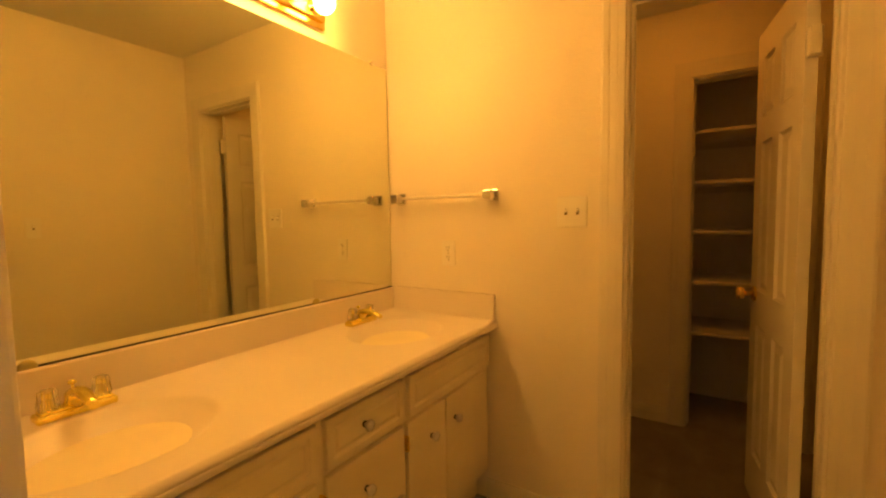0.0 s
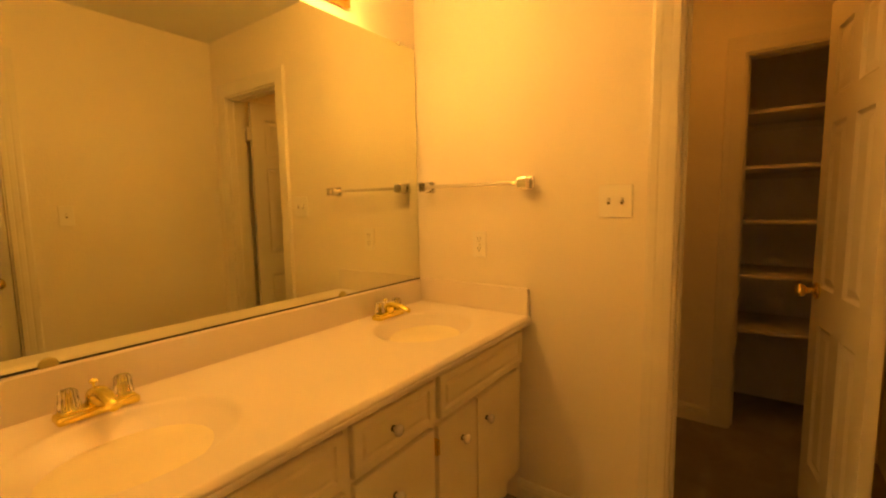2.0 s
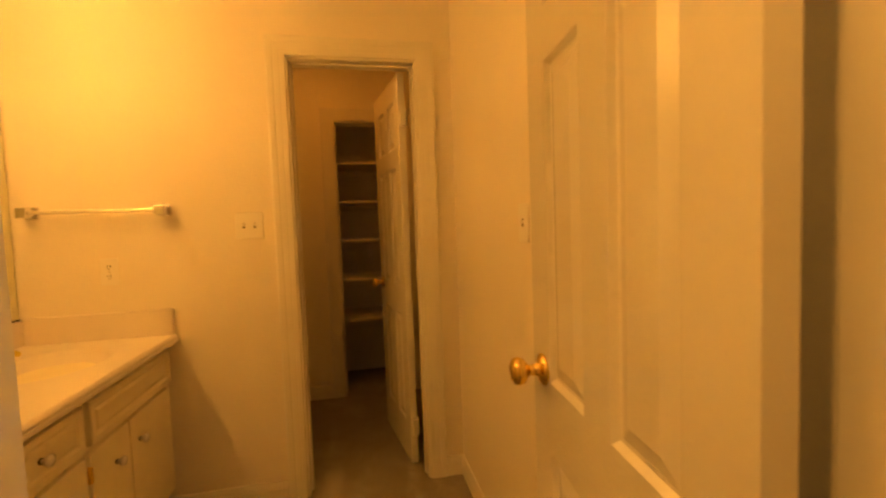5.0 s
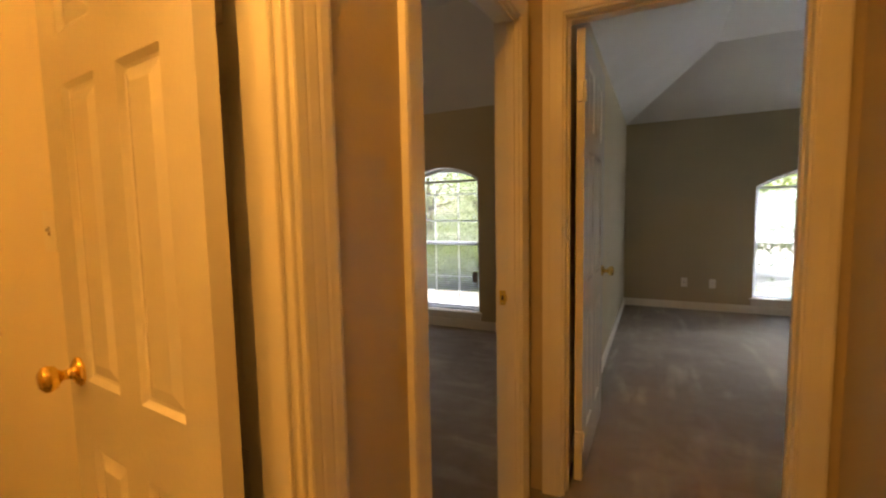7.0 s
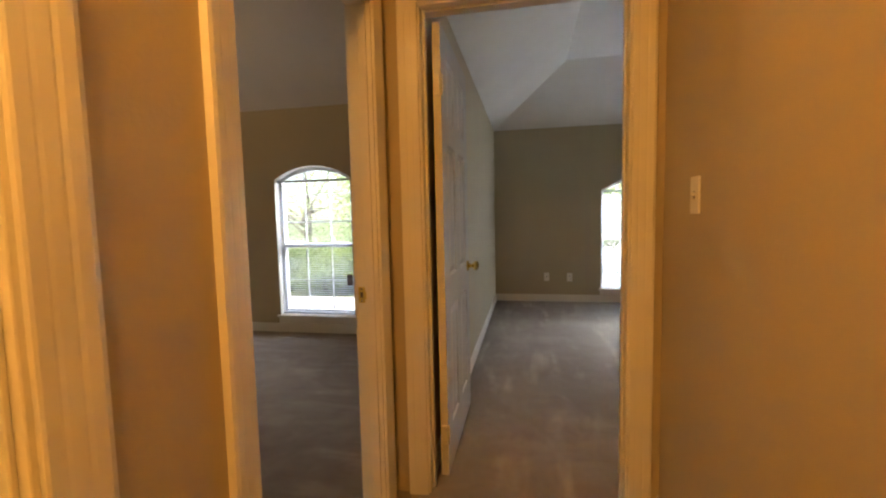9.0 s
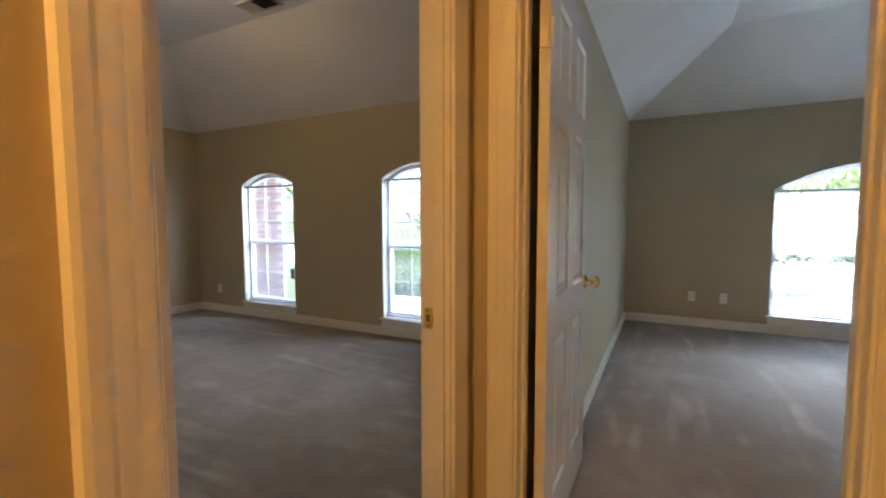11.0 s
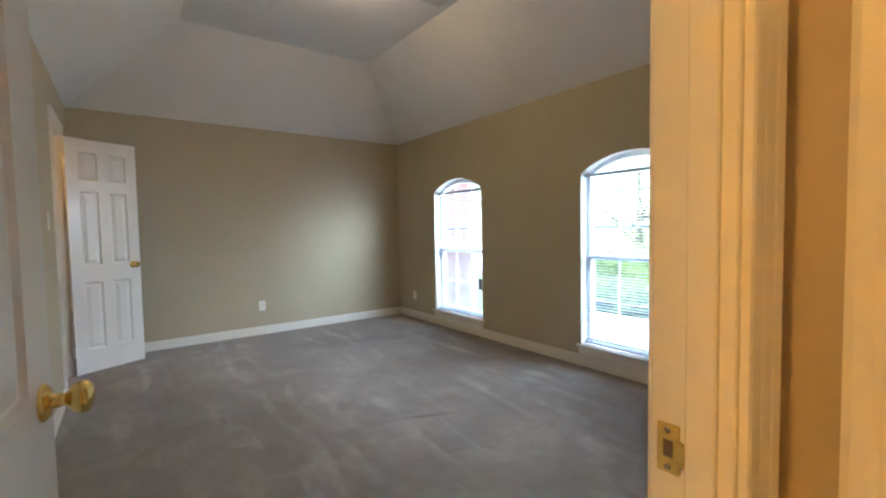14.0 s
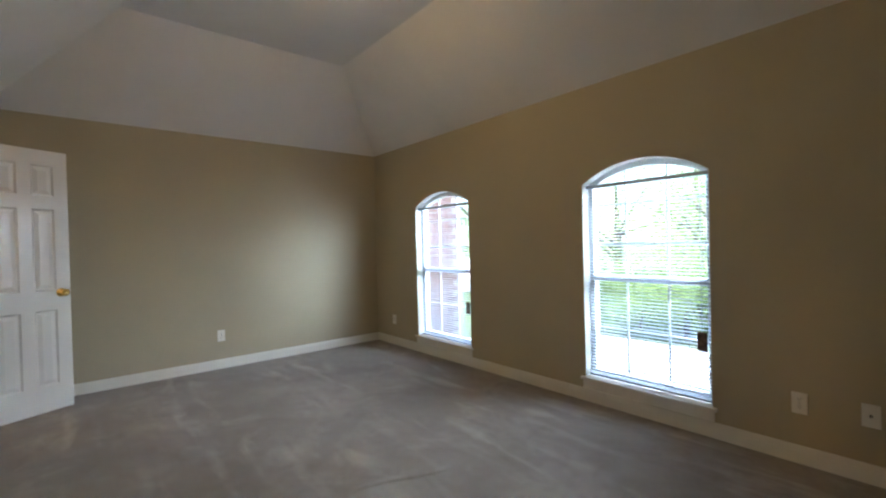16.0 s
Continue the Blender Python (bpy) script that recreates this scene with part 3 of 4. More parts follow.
def window(name, w, m, cols, blinds=True, tassel=True):
    s0, s1, z0, z1, rise = w
    d = holder(name, m, "white single-hung window with an arched top, grilles and a deep sill", "window", kind="structure")
    f = 0.045
    y0, y1 = 0.085, 0.15
    bm = merge(arch_ring(w, 0.0, f, y0, y1), box(s0, s0 + f, y0, y1, z0, z1 + 0.01), box(s1 - f, s1, y0, y1, z0, z1 + 0.01), box(s0 + f, s1 - f, y0, y1, z0, z0 + 0.05))
    part("window_frame", bm, VINYL, d)
    liner = merge(arch_ring(w, -0.001, 0.005, 0.002, y0), box(s0 - 0.001, s0 + 0.004, 0.002, y0, z0, z1), box(s1 - 0.004, s1 + 0.001, 0.002, y0, z0, z1))
    part("jamb_liner", liner, TRIM, d, "white painted window return")
    zm = z0 + (z1 - z0) * 0.515
    part("meeting_rail", box(s0 + f, s1 - f, y0 - 0.005, y1 - 0.015, zm - 0.022, zm + 0.022, bevel=0.003, seg=1), VINYL, d)
    g = 0.0065
    for i in range(1, cols):
        x = s0 + (s1 - s0) * i / cols
        part("muntin", box(x - g, x + g, 0.108, 0.122, z0 + 0.05, arch_z(w, x) - f + 0.004), VINYL, d)
    for z in (z0 + (zm - z0) * 0.5, zm + (z1 - zm) * 0.36, zm + (z1 - zm) * 0.78):
        part("muntin", box(s0 + f, s1 - f, 0.109, 0.121, z - g, z + g), VINYL, d)
    pane = bmesh.new()
    n = 20
    for i in range(n):
        a, b = s0 + 0.02 + (s1 - s0 - 0.04) * i / n, s0 + 0.02 + (s1 - s0 - 0.04) * (i + 1) / n
        prism(pane, [(a, z0 + 0.02), (b, z0 + 0.02), (b, arch_z(w, b) - 0.02), (a, arch_z(w, a) - 0.02)], 0.113, 0.117)
    bmesh.ops.remove_doubles(pane, verts=pane.verts, dist=0.0004)
    dead = [fc for fc in pane.faces if abs(fc.normal.x) > 0.9 and s0 + 0.03 < fc.calc_center_median().x < s1 - 0.03]
    bmesh.ops.delete(pane, geom=dead, context="FACES")
    gl = part("pane", pane, GLASS, d, "clear glass")
    gl.visible_shadow = False
    sill = merge(box(s0 - 0.028, s1 + 0.028, -0.03, 0.086, z0 - 0.02, z0 + 0.002, bevel=0.005), box(s0 - 0.012, s1 + 0.012, -0.014, -0.001, z0 - 0.085, z0 - 0.02, bevel=0.003))
    part("window_sill", sill, TRIM, d, "cream enamelled sill and apron")
    if blinds:
        b = holder("window_blind", m, "white horizontal slat blind, lowered with open slats, hung in the window", "window blind")
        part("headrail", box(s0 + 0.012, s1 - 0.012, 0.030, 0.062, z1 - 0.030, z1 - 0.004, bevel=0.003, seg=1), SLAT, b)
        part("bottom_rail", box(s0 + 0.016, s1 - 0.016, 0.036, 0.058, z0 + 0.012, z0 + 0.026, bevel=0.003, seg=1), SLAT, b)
        sl = bmesh.new()
        pts = [(-0.0115, -0.0034), (-0.0058, -0.0006), (0.0, 0.0010), (0.0058, 0.0016), (0.0115, 0.0014)]
        rows = []
        for x in (s0 + 0.016, s1 - 0.016):
            rows.append([sl.verts.new((x, 0.047 + y, z)) for y, z in pts])
        for i in range(4):
            sl.faces.new((rows[0][i], rows[0][i + 1], rows[1][i + 1], rows[1][i]))
        bmesh.ops.solidify(sl, geom=sl.faces[:], thickness=0.0006)
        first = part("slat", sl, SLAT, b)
        step = 0.0235
        count = int((z1 - 0.045 - z0 - 0.035) / step)
        first.matrix_local = Matrix.Translation((0, 0, z0 + 0.038))
        for i in range(1, count + 1):
            twin("slat", first, b, Matrix.Translation((0, 0, z0 + 0.038 + i * step)))
        for x in (s0 + 0.14, (s0 + s1) / 2, s1 - 0.14):
            part("ladder_cord", box(x - 0.0008, x + 0.0008, 0.0335, 0.0350, z0 + 0.02, z1 - 0.02), SLAT, b)
        part("pull_cord", box(s1 - 0.062, s1 - 0.0595, 0.022, 0.0245, z0 + 0.42, z1 - 0.02), SLAT, b)
        if tassel:
            part("warning_tag", box(s1 - 0.088, s1 - 0.030, 0.0205, 0.0225, z0 + 0.33, z0 + 0.45, bevel=0.0008, seg=1), TAG, b, "dark printed cord tag")
    return d


window("window_1", WIN_A, e_bed, 3)
window("window_2", WIN_B, e_bed, 3)
window("window_3", WIN_C, e_rear, 4, tassel=False)


# ---- vanity ----
def raised_front(x, y0, y1, z0, z1):
    """A cabinet front at depth x with a bevelled frame and sunk centre."""
    bm = bmesh.new()
    steps = ((0.0, 0.0), (0.0, 0.016), (0.003, 0.019), (0.022, 0.019), (0.027, 0.013), (0.034, 0.012), (0.042, 0.017), (0.046, 0.0175))
    rings = []
    for inset, out in steps:
        rings.append([bm.verts.new((x + out, y, z)) for y, z in ((y0 + inset, z0 + inset), (y1 - inset, z0 + inset), (y1 - inset, z1 - inset), (y0 + inset, z1 - inset))])
    for r0, r1 in zip(rings, rings[1:]):
        for i in range(4):
            j = (i + 1) % 4
            bm.faces.new((r0[i], r0[j], r1[j], r1[i]))
    bm.faces.new(rings[-1])
    bm.faces.new(list(reversed(rings[0])))
    bmesh.ops.recalc_face_normals(bm, faces=bm.faces)
    return bm


def small_knob(x, y, z):
    return lathe([(0.006, x), (0.006, x + 0.010), (0.012, x + 0.014), (0.0165, x + 0.021), (0.015, x + 0.027), (0.007, x + 0.031), (0.001, x + 0.032)], 18, "x", (0, y, z))


VAN = holder("vanity_cabinet", Matrix.Identity(4), "cream-painted double vanity cabinet with raised-panel fronts", "cabinet")
VX = 0.535
part("body", merge(box(0.012, VX, -1.598, -0.004, 0.15, 0.79), box(0.012, VX - 0.06, -1.598, -0.004, 0.0, 0.15)), CAB_PAINT, VAN)
part("top_rail", box(VX, VX + 0.012, -1.598, -0.004, 0.768, 0.792, bevel=0.003, seg=1), CAB_PAINT, VAN)
for a, b, nm in ((-0.598, -0.018, "false_front"), (-1.585, -0.985, "false_front")):
    part(nm, raised_front(VX, a, b, 0.628, 0.765), CAB_PAINT, VAN)
for z0, z1 in ((0.628, 0.765), (0.400, 0.612), (0.17, 0.382)):
    dr = part("drawer", raised_front(VX, -0.955, -0.632, z0, z1) if z0 > 0.6 else box(VX, VX + 0.018, -0.955, -0.632, z0, z1, bevel=0.003), CAB_PAINT, VAN)
    part("knob", small_knob(VX + 0.017, -0.815, (z0 + z1) / 2 + 0.002), KNOB_WHITE, dr, "white ceramic knob")
    part("knob_base", lathe([(0.0085, VX + 0.0165), (0.0085, VX + 0.022)], 14, "x", (0, -0.815, (z0 + z1) / 2 + 0.002)), DARK, dr)
for y0, y1, ky in ((-0.612, -0.385, -0.480), (-0.379, -0.052, -0.318), (-1.585, -1.29, -1.36), (-1.284, -0.985, -1.21)):
    dd = part("cabinet_door", box(VX, VX + 0.018, y0, y1, 0.165, 0.612, bevel=0.003), CAB_PAINT, VAN)
    part("knob", small_knob(VX + 0.017, ky, 0.515), KNOB_WHITE, dd, "white ceramic knob")
    part("knob_base", lathe([(0.0085, VX + 0.0165), (0.0085, VX + 0.022)], 14, "x", (0, ky, 0.515)), DARK, dd)
for y, z in ((-0.616, 0.545), (-0.616, 0.22), (-0.97, 0.545), (-0.97, 0.22)):
    part("hinge", box(VX, VX + 0.021, y - 0.006, y + 0.006, z - 0.025, z + 0.025, bevel=0.002), BRASS, VAN)


def countertop():
    """Moulded top with two oval bowls sunk into one sheet, a rolled front edge and splashes."""
    d = holder("countertop", Matrix.Identity(4), "pinkish white cultured marble vanity top with two moulded bowls", "countertop")
    bowls = ((0.315, -1.325), (0.305, -0.355))
    x0, x1, y0, y1, top = 0.004, 0.586, -1.598, -0.002, 0.83
    nx, ny = 90, 240
    bm = bmesh.new()
    grid = []
    for i in range(nx + 1):
        row = []
        for j in range(ny + 1):
            x, y = x0 + (x1 - x0) * i / nx, y0 + (y1 - y0) * j / ny
            z = top
            for cx, cy in bowls:
                r = math.hypot((x - cx) / 0.178, (y - cy) / 0.215)
                if r < 1.0:
                    f = min(1.0, (1 - r) / 0.10)
                    z -= 0.078 * (1 - r ** 2) * f * (2 - f)
            edge = x1 - x
            if edge < 0.012:
                z -= 0.012 - math.sqrt(max(0, 0.012 ** 2 - (0.012 - edge) ** 2))
            row.append(bm.verts.new((x, y, z)))
        grid.append(row)
    for i in range(nx):
        for j in range(ny):
            bm.faces.new((grid[i][j], grid[i + 1][j], grid[i + 1][j + 1], grid[i][j + 1])).smooth = True
    part("top", bm, MARBLE, d)
    part("front_lip", merge(box(x1 - 0.010, x1, y0, y1, top - 0.038, top - 0.011, bevel=0.004), box(x1 - 0.004, x1 + 0.004, y0, y1, top - 0.034, top - 0.020, bevel=0.003)), MARBLE, d)
    part("backsplash", box(0.004, 0.024, y0, y1, top - 0.002, top + 0.104, bevel=0.004), MARBLE, d)
    part("side_splash", box(0.024, 0.578, -0.022, -0.002, top - 0.002, top + 0.112, bevel=0.004), MARBLE, d)
    for cx, cy in bowls:
        part("drain", lathe([(0.022, top - 0.081), (0.022, top - 0.075), (0.017, top - 0.074), (0.016, top - 0.078)], 20, "z", (cx, cy, 0)), BRASS, d)
        part("drain_stopper", lathe([(0.014, top - 0.078), (0.014, top - 0.071), (0.004, top - 0.070)], 18, "z", (cx, cy, 0)), BRASS, d)
    return d


countertop()


def faucet(m):
    d = holder("faucet", m, "polished brass centerset faucet with clear acrylic handles on the vanity top", "faucet", "vanity faucets")
    base = merge(box(-0.024, 0.024, -0.078, 0.078, 0.0, 0.020, bevel=0.007, seg=3), box(-0.019, 0.019, -0.070, 0.070, 0.018, 0.026, bevel=0.005))
    part("base_plate", base, GILT, d)
    sp = bmesh.new()
    rings = []
    for i in range(9):
        f = i / 8
        x, z = -0.005 + 0.115 * f, 0.030 + 0.026 * math.sin(math.pi * (0.25 + 0.62 * f))
        w, h = 0.020 - 0.008 * f, 0.013 - 0.004 * f
        rings.append([sp.verts.new((x, w * math.cos(a), z + h * math.sin(a))) for a in [2 * math.pi * k / 14 for k in range(14)]])
    for a, b in zip(rings, rings[1:]):
        for k in range(14):
            sp.faces.new((a[k], a[(k + 1) % 14], b[(k + 1) % 14], b[k])).smooth = True
    sp.faces.new(rings[0])
    sp.faces.new(rings[-1])
    bmesh.ops.recalc_face_normals(sp, faces=sp.faces)
    part("spout", merge(sp, lathe([(0.024, 0.02), (0.021, 0.045), (0.012, 0.058), (0.002, 0.060)], 20)), GILT, d)
    part("lift_rod", merge(lathe([(0.003, 0.045), (0.003, 0.066)], 8, "z", (-0.016, 0, 0)), lathe([(0.003, 0.064), (0.009, 0.068), (0.009, 0.073), (0.002, 0.077)], 12, "z", (-0.016, 0, 0))), GILT, d)
    for y in (-0.051, 0.051):
        hd = bmesh.new()
        rings = []
        for r, z in ((0.019, 0.028), (0.0195, 0.036), (0.0165, 0.052), (0.0165, 0.066), (0.0135, 0.071)):
            rings.append([hd.verts.new(((r + 0.0015 * (-1) ** k) * math.cos(2 * math.pi * k / 20), y + (r + 0.0015 * (-1) ** k) * math.sin(2 * math.pi * k / 20), z)) for k in range(20)])
        for a, b in zip(rings, rings[1:]):
            for k in range(20):
                hd.faces.new((a[k], a[(k + 1) % 20], b[(k + 1) % 20], b[k]))
        hd.faces.new(list(reversed(rings[0])))
        hd.faces.new(rings[-1])
        h = part("handle", hd, ACRYLIC, d, "clear fluted acrylic handle")
        part("stem", lathe([(0.013, 0.022), (0.013, 0.028), (0.006, 0.030), (0.006, 0.062), (0.002, 0.064)], 14, "z", (0, y, 0)), GILT, d)
    return d


tap = faucet(Matrix.Translation((0.105, -1.318, 0.83)))
copy_thing(tap, Matrix.Translation((0.100, -0.335, 0.83)))

# ---- mirror and light bar ----
mir = holder("wall_mirror", Matrix.Identity(4), "wide frameless wall mirror above the vanity, held by clips", "mirror")
part("glass", box(0.001, 0.006, -1.592, -0.008, 0.937, 2.0, bevel=0.0008, seg=1), MIRROR, mir)
for y in (-1.375, -0.495):
    part("clip", lathe([(0.019, 0.0062), (0.019, 0.0085), (0.013, 0.0100), (0.002, 0.0102)], 20, "x", (0, y, 0.938)), CLIP, mir, "dull brass mirror clip")
# dark strip painted in for the shade of the gap above the backsplash
part("bottom_gap_strip", box(0.0005, 0.0085, -1.592, -0.008, 0.9345, 0.9395), DARK, mir, "thin dark strip for the shaded gap under the glass")
for y in (-0.115, -0.86):
    part("clip", box(0.004, 0.010, y - 0.008, y + 0.008, 1.992, 2.012, bevel=0.002), CHROME, mir)

bar = holder("vanity_light_bar", Matrix.Identity(4), "brass vanity light bar with lit globe bulbs above the mirror", "wall lamp")
part("back_plate", merge(box(0.0, 0.018, -1.255, -0.405, 2.045, 2.165, bevel=0.004), box(0.016, 0.034, -1.245, -0.415, 2.070, 2.140, bevel=0.006)), BRASS, bar)
for i in range(6):
    y = -0.48 - 0.142 * i
    part("socket", lathe([(0.026, 0.032), (0.026, 0.038), (0.018, 0.042), (0.016, 0.062)], 18, "x", (0, y, 2.105)), BRASS, bar)
    bb = bmesh.new()
    bmesh.ops.create_uvsphere(bb, u_segments=20, v_segments=12, radius=0.042, matrix=Matrix.Translation((0.098, y, 2.105)))
    for f in bb.faces:
        f.smooth = True
    part("bulb", bb, BULB, bar, "lit frosted globe bulb")

# ---- towel bar ----
tb = holder("towel_bar", Matrix.Translation((0, 0, 1.37)), "chrome towel bar with square posts on the wall", "towel bar")
for x in (0.082, 0.572):
    part("post", merge(box(x - 0.026, x + 0.026, -0.012, 0.0, -0.026, 0.026, bevel=0.004), box(x - 0.016, x + 0.016, -0.066, -0.01, -0.016, 0.016, bevel=0.004),
                       box(x - 0.020, x + 0.020, -0.070, -0.040, -0.021, 0.021, bevel=0.004)), CHROME, tb)
part("bar", box(0.09, 0.565, -0.060, -0.046, -0.007, 0.007, bevel=0.003), mat("clear_bar", (0.78, 0.74, 0.66), 0.12, 0.3), tb)

# ---- plates in the bathroom and hall ----
outlet("light_switch", n_bath @ Matrix.Translation((0.908, 0, 1.292)), "cream two-gang toggle switch plate on the wall", "double", 0.116, 0.118)
outlet("wall_outlet", n_bath @ Matrix.Translation((0.343, 0, 1.115)), "cream duplex outlet above the vanity")
outlet("light_switch", e_bath @ Matrix.Translation((0.875, 0, 1.262)), "cream toggle switch plate on the wall by the closet door", "single")
outlet("light_switch", s_hall @ Matrix.Translation((0.322, 0, 1.285)), "cream toggle switch plate on the hallway wall", "single")
outlet("light_switch", w_bed @ Matrix.Translation((3.48, 0, 1.30)), "cream toggle switch plate on the bedroom wall by the closet", "single")
# ---- plates in the bedrooms ----
outlet("wall_outlet", n_bed @ Matrix.Translation((1.665, 0, 0.338)), "white duplex outlet low on the beige wall")
outlet("wall_outlet", e_bed @ Matrix.Translation((BY1 - 2.84, 0, 0.31)), "white duplex outlet low on the window wall near the corner")
outlet("wall_outlet", e_bed @ Matrix.Translation((BY1 + 1.10, 0, 0.325)), "white duplex outlet low on the window wall")
outlet("cable_jack", e_bed @ Matrix.Translation((BY1 + 1.375, 0, 0.335)), "white cable jack plate low on the window wall", "coax")
outlet("wall_outlet", e_rear @ Matrix.Translation((CY1 + 3.04, 0, 0.34)), "white duplex outlet low on the rear bedroom wall")
outlet("cable_jack", e_rear @ Matrix.Translation((CY1 + 2.73, 0, 0.345)), "white cable jack plate low on the rear bedroom wall", "coax")

# ---- linen shelves ----
for z in (0.56, 0.87, 1.175, 1.47, 1.765):
    thing("linen_shelf", merge(box(1.012, EAST_X - 0.002, 1.30, 1.778, z - 0.018, z, bevel=0.002, seg=1), box(1.012, EAST_X - 0.002, 1.755, 1.779, z - 0.056, z - 0.018)), SHELF,
          "cream-painted wooden shelf in the linen closet, empty", "shelf", "linen closet shelves")


# ---- bathtub in the alcove ----
def bathtub():
    d = holder("bathtub", Matrix.Identity(4), "white enamelled built-in bathtub in the dark alcove", "bathtub")
    bm = bmesh.new()
    x0, x1, y0, y1 = -0.59, 0.88, 1.26, 1.99
    rings = []
    for inset, z in ((0.0, 0.0), (0.0, 0.39), (0.012, 0.405), (0.075, 0.405), (0.095, 0.385), (0.15, 0.12), (0.22, 0.09)):
        ring = []
        for k in range(32):
            a = 2 * math.pi * k / 32
            ex, ey = math.copysign(abs(math.cos(a)) ** 0.28, math.cos(a)), math.copysign(abs(math.sin(a)) ** 0.28, math.sin(a))
            ring.append(bm.verts.new(((x0 + x1) / 2 + ex * ((x1 - x0) / 2 - inset), (y0 + y1) / 2 + ey * ((y1 - y0) / 2 - inset), z)))
        rings.append(ring)
    for a, b in zip(rings, rings[1:]):
        for k in range(32):
            bm.faces.new((a[k], a[(k + 1) % 32], b[(k + 1) % 32], b[k])).smooth = True
    bm.faces.new(rings[-1])
    part("tub", bm, TUB, d)
    return d


bathtub()


# ---- ceiling fixtures ----
def dome_light(name, m, glow_mat, label, r=0.16, drop=0.13):
    d = holder(name, m, label, "ceiling lamp")
    part("canopy", lathe([(r * 0.62, 0.0), (r * 0.62, -0.012), (r * 0.5, -0.026), (0.03, -0.03)], 28), BRASS, d)
    prof = [(r * 0.985, -0.045)]
    for i in range(9):
        a = i / 8 * math.pi / 2
        prof.append((max(0.004, r * math.cos(a)), -0.05 - (drop - 0.05) * math.sin(a)))
    part("shade", lathe(prof, 32), glow_mat, d, "lit frosted glass bowl")
    part("rim", lathe([(r * 0.99, -0.036), (r * 1.03, -0.040), (r * 1.03, -0.048), (r * 0.99, -0.052)], 32), BRASS, d)
    part("stem", lathe([(0.008, -0.03), (0.008, -drop), (0.016, -drop - 0.004), (0.014, -drop - 0.014), (0.006, -drop - 0.022), (0.001, -drop - 0.03)], 16), BRASS, d)
    return d


dome_light("ceiling_lamp", Matrix.Translation((3.86, 0.80, TRAY_Z)), BED_SHADE, "brass flush ceiling lamp with a lit frosted bowl", 0.165, 0.19)
dome_light("hall_ceiling_lamp", Matrix.Translation((1.35, -2.06, BATH_H)), HALL_SHADE, "brass flush hallway ceiling lamp with a lit bowl", 0.13, 0.12)

cl = holder("closet_bulb_lamp", Matrix.Translation((1.62, 2.40, BATH_H)), "bare lit bulb in a porcelain ceiling socket", "ceiling lamp")
part("socket", lathe([(0.055, 0.0), (0.055, -0.012), (0.032, -0.035), (0.024, -0.05)], 20), KNOB_WHITE, cl)
part("bulb", lathe([(0.014, -0.048), (0.016, -0.06), (0.028, -0.085), (0.030, -0.102), (0.022, -0.122), (0.003, -0.13)], 18), CLOSET_BULB, cl, "lit bulb")

# unseen lamp, added to brighten the compartment from above
dome_light("compartment_fill_lamp", Matrix.Translation((1.15, 0.62, BATH_H)), FILL_SHADE, "small unseen ceiling lamp added to brighten the toilet compartment", 0.10, 0.10)

vent = holder("ceiling_vent", Matrix.Translation((4.56, 0.72, TRAY_Z)), "painted metal ceiling air register", "ceiling vent")
part("frame", merge(box(-0.10, 0.10, -0.19, -0.165, -0.010, 0.0, bevel=0.003), box(-0.10, 0.10, 0.165, 0.19, -0.010, 0.0, bevel=0.003),
                    box(-0.10, -0.078, -0.165, 0.165, -0.010, 0.0, bevel=0.003), box(0.078, 0.10, -0.165, 0.165, -0.010, 0.0, bevel=0.003)), VENT, vent)
part("duct", box(-0.078, 0.078, -0.165, 0.165, -0.001, 0.0), DARK, vent)
for i in range(9):
    y = -0.147 + i * 0.0367
    part("louvre", moved(box(-0.078, 0.078, -0.013, 0.013, -0.0008, 0.0008), Matrix.Translation((0, y, -0.008)) @ Matrix.Rotation(radians(32 if i < 5 else -32), 4, "X")), VENT, vent)

# ---- outside ----
thing("foundation", merge(box(-0.68, 5.73, -1.97, 3.32, -0.40, -0.12), box(-0.68, 7.65, -6.28, -1.97, -0.40, -0.12)), CONCRETE, "concrete house slab", "foundation", kind="structure")
thing("ground", box(-300, 300, -300, 300, -0.6, -0.28), GRASS, "green lawn around the house", "lawn", kind="structure")
thing("pavement_drive", box(11.8, 30.0, -60, 60, -0.30, -0.255, bevel=0.01), CONCRETE, "pale sunlit concrete drive beyond the lawn", "driveway", kind="structure")

thing("pavement_walk", box(6.3, 8.9, -1.6, 2.5, -0.30, -0.262, bevel=0.01), CONCRETE, "pale concrete walk beside the house", "walkway", kind="structure")


def brick_pier():
    """Projecting wing of the house beside the far window."""
    d = holder("wall_wing", Matrix.Translation((5.78, 0, -0.28)), "red brick house wing with pale mortar outside the window", "wall", kind="structure")
    part("core", box(0.0, 0.77, 2.62, 3.6, 0.0, 3.5), MORTAR, d)
    bl = bmesh.new()
    add_box(bl, 0.0, 0.192, -0.012, 0.02, 0.0, 0.057)
    src = None
    for r in range(46):
        off = -0.1 if r % 2 else 0.0
        for c in range(8):
            x = off + c * 0.2
            if x < -0.02 or x > 0.59:
                continue
            mm = Matrix.Translation((x, 2.618, 0.01 + r * 0.068))
            if src is None:
                src = part("brick", bl, BRICK, d)
                src.matrix_local = mm
            else:
                twin("brick", src, d, mm)
    return d


brick_pier()


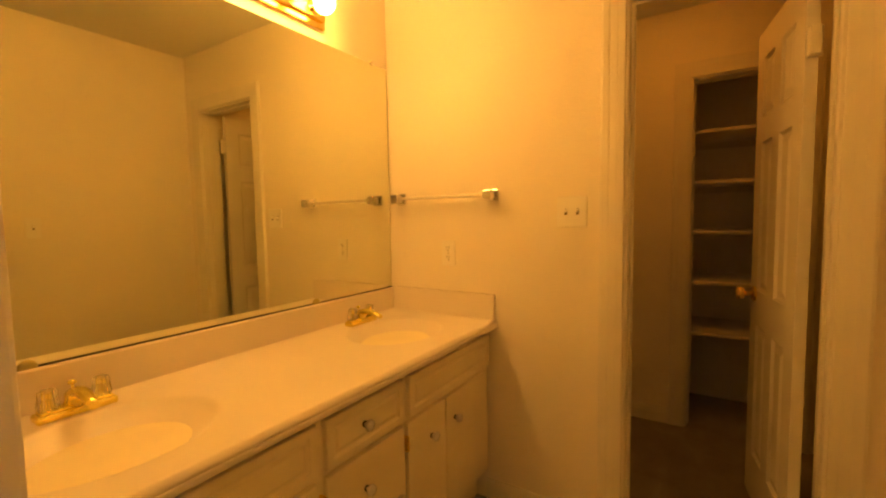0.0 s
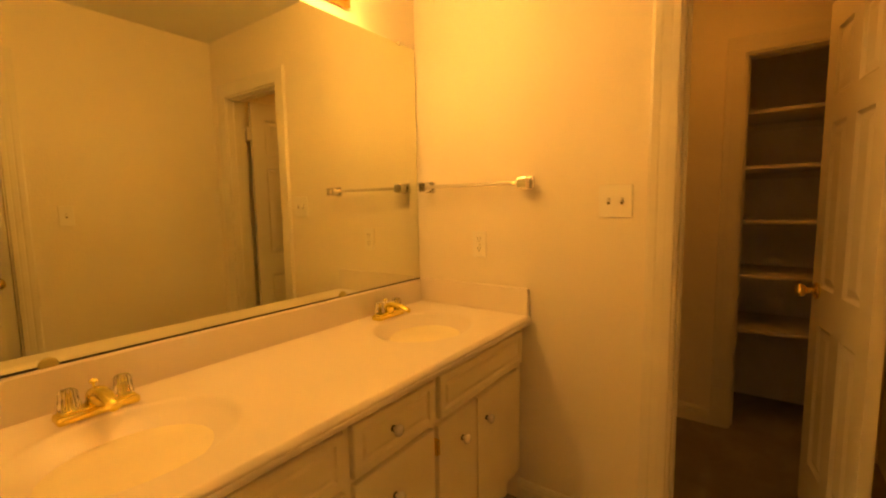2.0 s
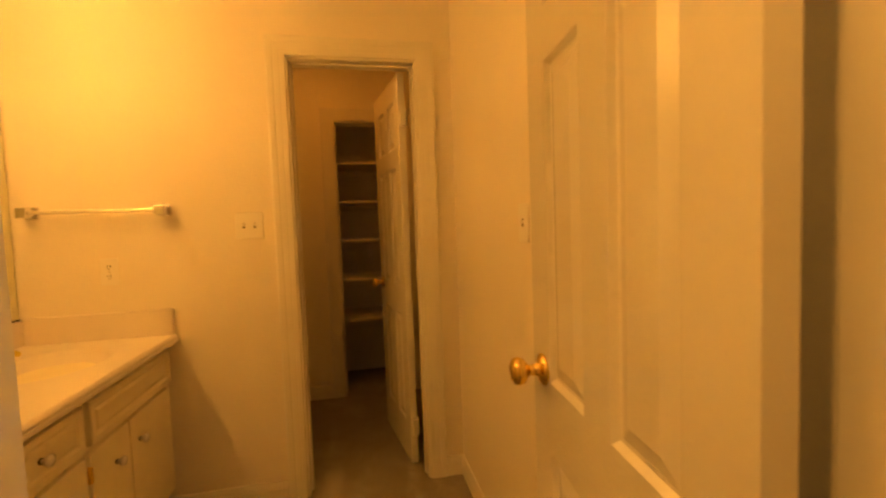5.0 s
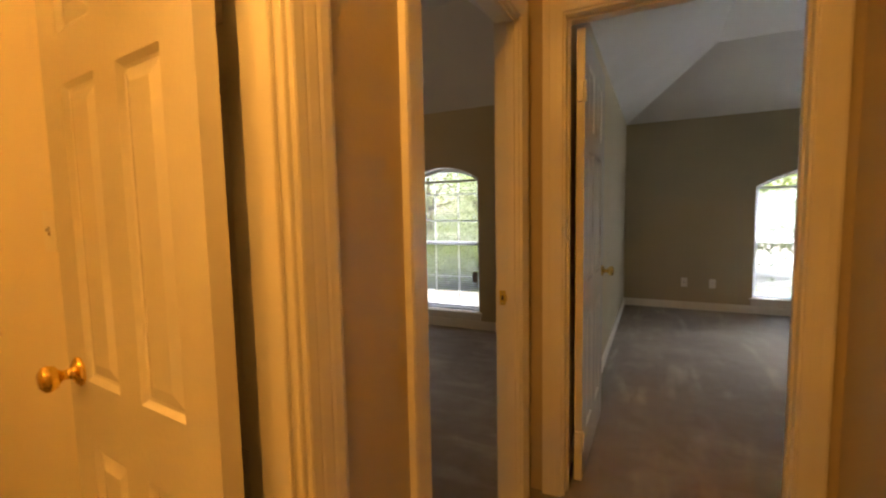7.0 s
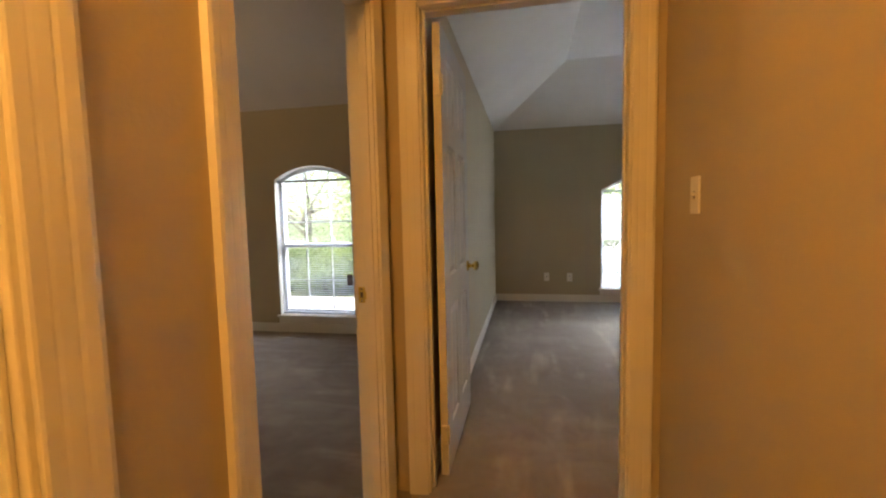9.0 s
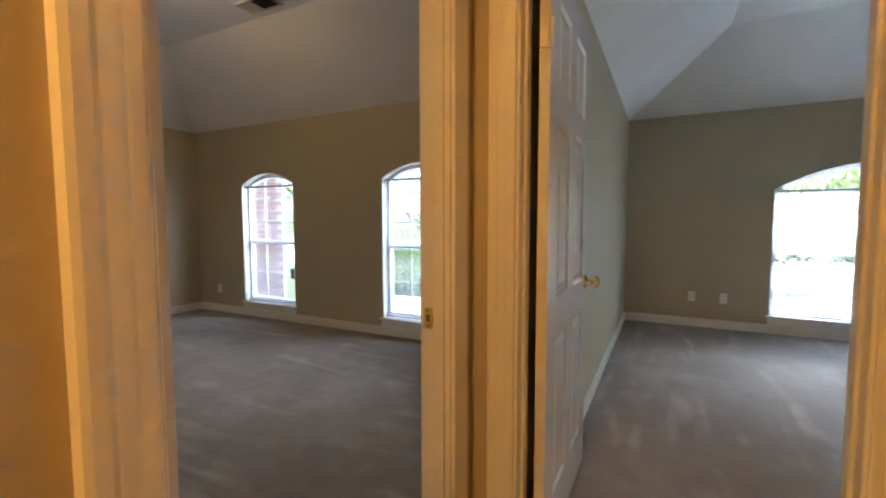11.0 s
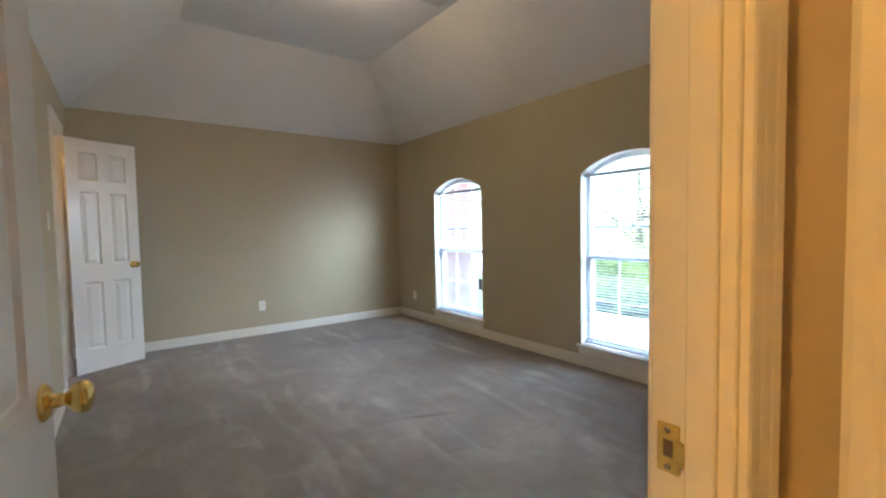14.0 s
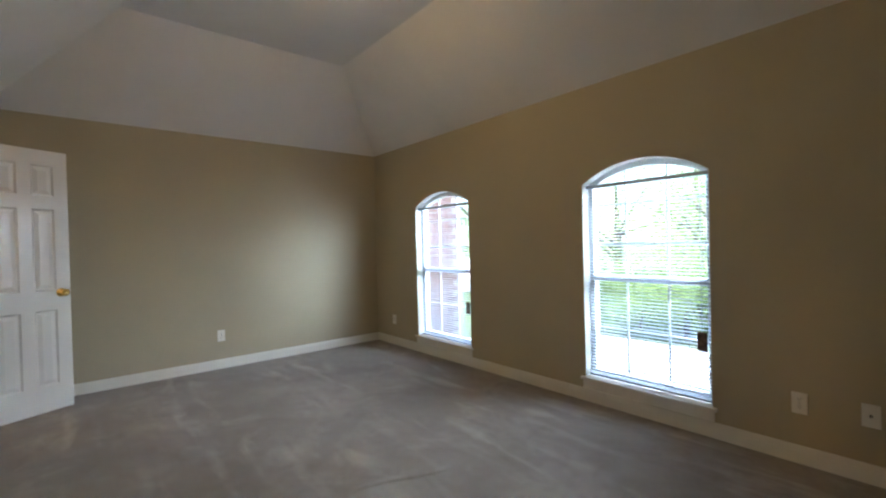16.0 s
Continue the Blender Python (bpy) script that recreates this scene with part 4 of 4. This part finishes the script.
def tree(m, height, spread, seed, leaves=9000, size=1.0):
    rng = random.Random(seed)
    d = holder("tree", m, "leafy green tree in the yard outside the windows", "tree", "yard trees")
    tr = bmesh.new()

    def limb(p, q, r0, r1, n=8):
        p, q = Vector(p), Vector(q)
        ax = (q - p).normalized()
        u = ax.orthogonal().normalized()
        v = ax.cross(u)
        a = [tr.verts.new(p + (u * math.cos(t) + v * math.sin(t)) * r0) for t in [2 * math.pi * k / n for k in range(n)]]
        b = [tr.verts.new(q + (u * math.cos(t) + v * math.sin(t)) * r1) for t in [2 * math.pi * k / n for k in range(n)]]
        for k in range(n):
            tr.faces.new((a[k], a[(k + 1) % n], b[(k + 1) % n], b[k])).smooth = True

    tips = []
    limb((0, 0, -0.1), (0.05, 0.03, height * 0.35), 0.045 * height, 0.034 * height)
    for i in range(9):
        a = i * 2.4 + rng.random()
        z0 = height * rng.uniform(0.12, 0.5)
        e = (spread * rng.uniform(0.5, 0.95) * math.cos(a), spread * rng.uniform(0.5, 0.95) * math.sin(a), z0 + height * rng.uniform(0.05, 0.4))
        limb((0.03, 0.02, z0), e, 0.018 * height, 0.006 * height, 6)
        tips.append(e)
    limb((0.05, 0.03, height * 0.35), (0.1, 0.1, height * 0.8), 0.034 * height, 0.01 * height)
    tips.append((0.1, 0.1, height * 0.8))
    part("trunk", tr, BARK, d)
    verts, faces = [], []
    for i in range(leaves):
        c = Vector(tips[rng.randrange(len(tips))])
        g = Vector((rng.gauss(0, spread * 0.26), rng.gauss(0, spread * 0.26), rng.gauss(0, height * 0.13)))
        p = c + g
        if p.z < 0.1:
            p.z = 0.1 + rng.random() * 0.5 * size
        s = rng.uniform(0.09, 0.18) * size
        q = Euler((rng.uniform(-1, 1), rng.uniform(-1, 1), rng.uniform(0, 6.28))).to_matrix()
        k = len(verts)
        for x, y, z in ((-0.5, 0, 0), (0, -0.22, 0.04), (0.5, 0, 0), (0, 0.22, 0.04)):
            verts.append(p + q @ Vector((x * s, y * s, z * s)))
        faces.append((k, k + 1, k + 2, k + 3))
    me = bpy.data.meshes.new("crown")
    me.from_pydata([tuple(v) for v in verts], [], faces)
    me.materials.append(LEAF)
    cr = new("crown", me)
    cr.parent = d
    tagged(cr, kind="stuff")
    return d


for i, (x, y, h, w, count) in enumerate(((17.5, 3.6, 4.6, 2.2, 5200), (18.5, 6.8, 4.6, 2.3, 3600), (14.2, 2.0, 4.4, 1.4, 3400),
                                         (13.0, 7.9, 5.2, 2.2, 8000), (12.2, -3.2, 3.2, 1.8, 8000), (13.0, -6.0, 2.4, 1.7, 8000), (12.5, -8.8, 3.0, 1.9, 9000))):
    tree(Matrix.Translation((x, y, -0.28)), h, w, 11 + i, leaves=count)


# ---- shrubs beyond the walk ----
SHRUBS = [(9.5 + 0.1 * (k % 2), -0.5 + 0.72 * k, 0.92 + 0.08 * (k % 3), 0.62) for k in range(6)]
SHRUBS += [(10.6 + 0.2 * (k % 2), -0.2 + 0.9 * k, 1.10 + 0.07 * (k % 3), 0.70) for k in range(6)]
SHRUBS += [(10.2, -6.4, 1.25, 0.8), (10.6, -7.5, 1.35, 0.8), (10.3, -8.6, 1.25, 0.8), (9.0, -6.2, 0.7, 0.55), (9.1, -7.2, 0.7, 0.55)]
for i, (x, y, h, r) in enumerate(SHRUBS):
    sh = tree(Matrix.Translation((x, y, -0.28)), h, r, 40 + i, leaves=3800, size=0.55)
    sh.name = "shrub"
    tagged(sh, "rounded green leafy shrub on the lawn outside", "shrub", "yard shrubs")
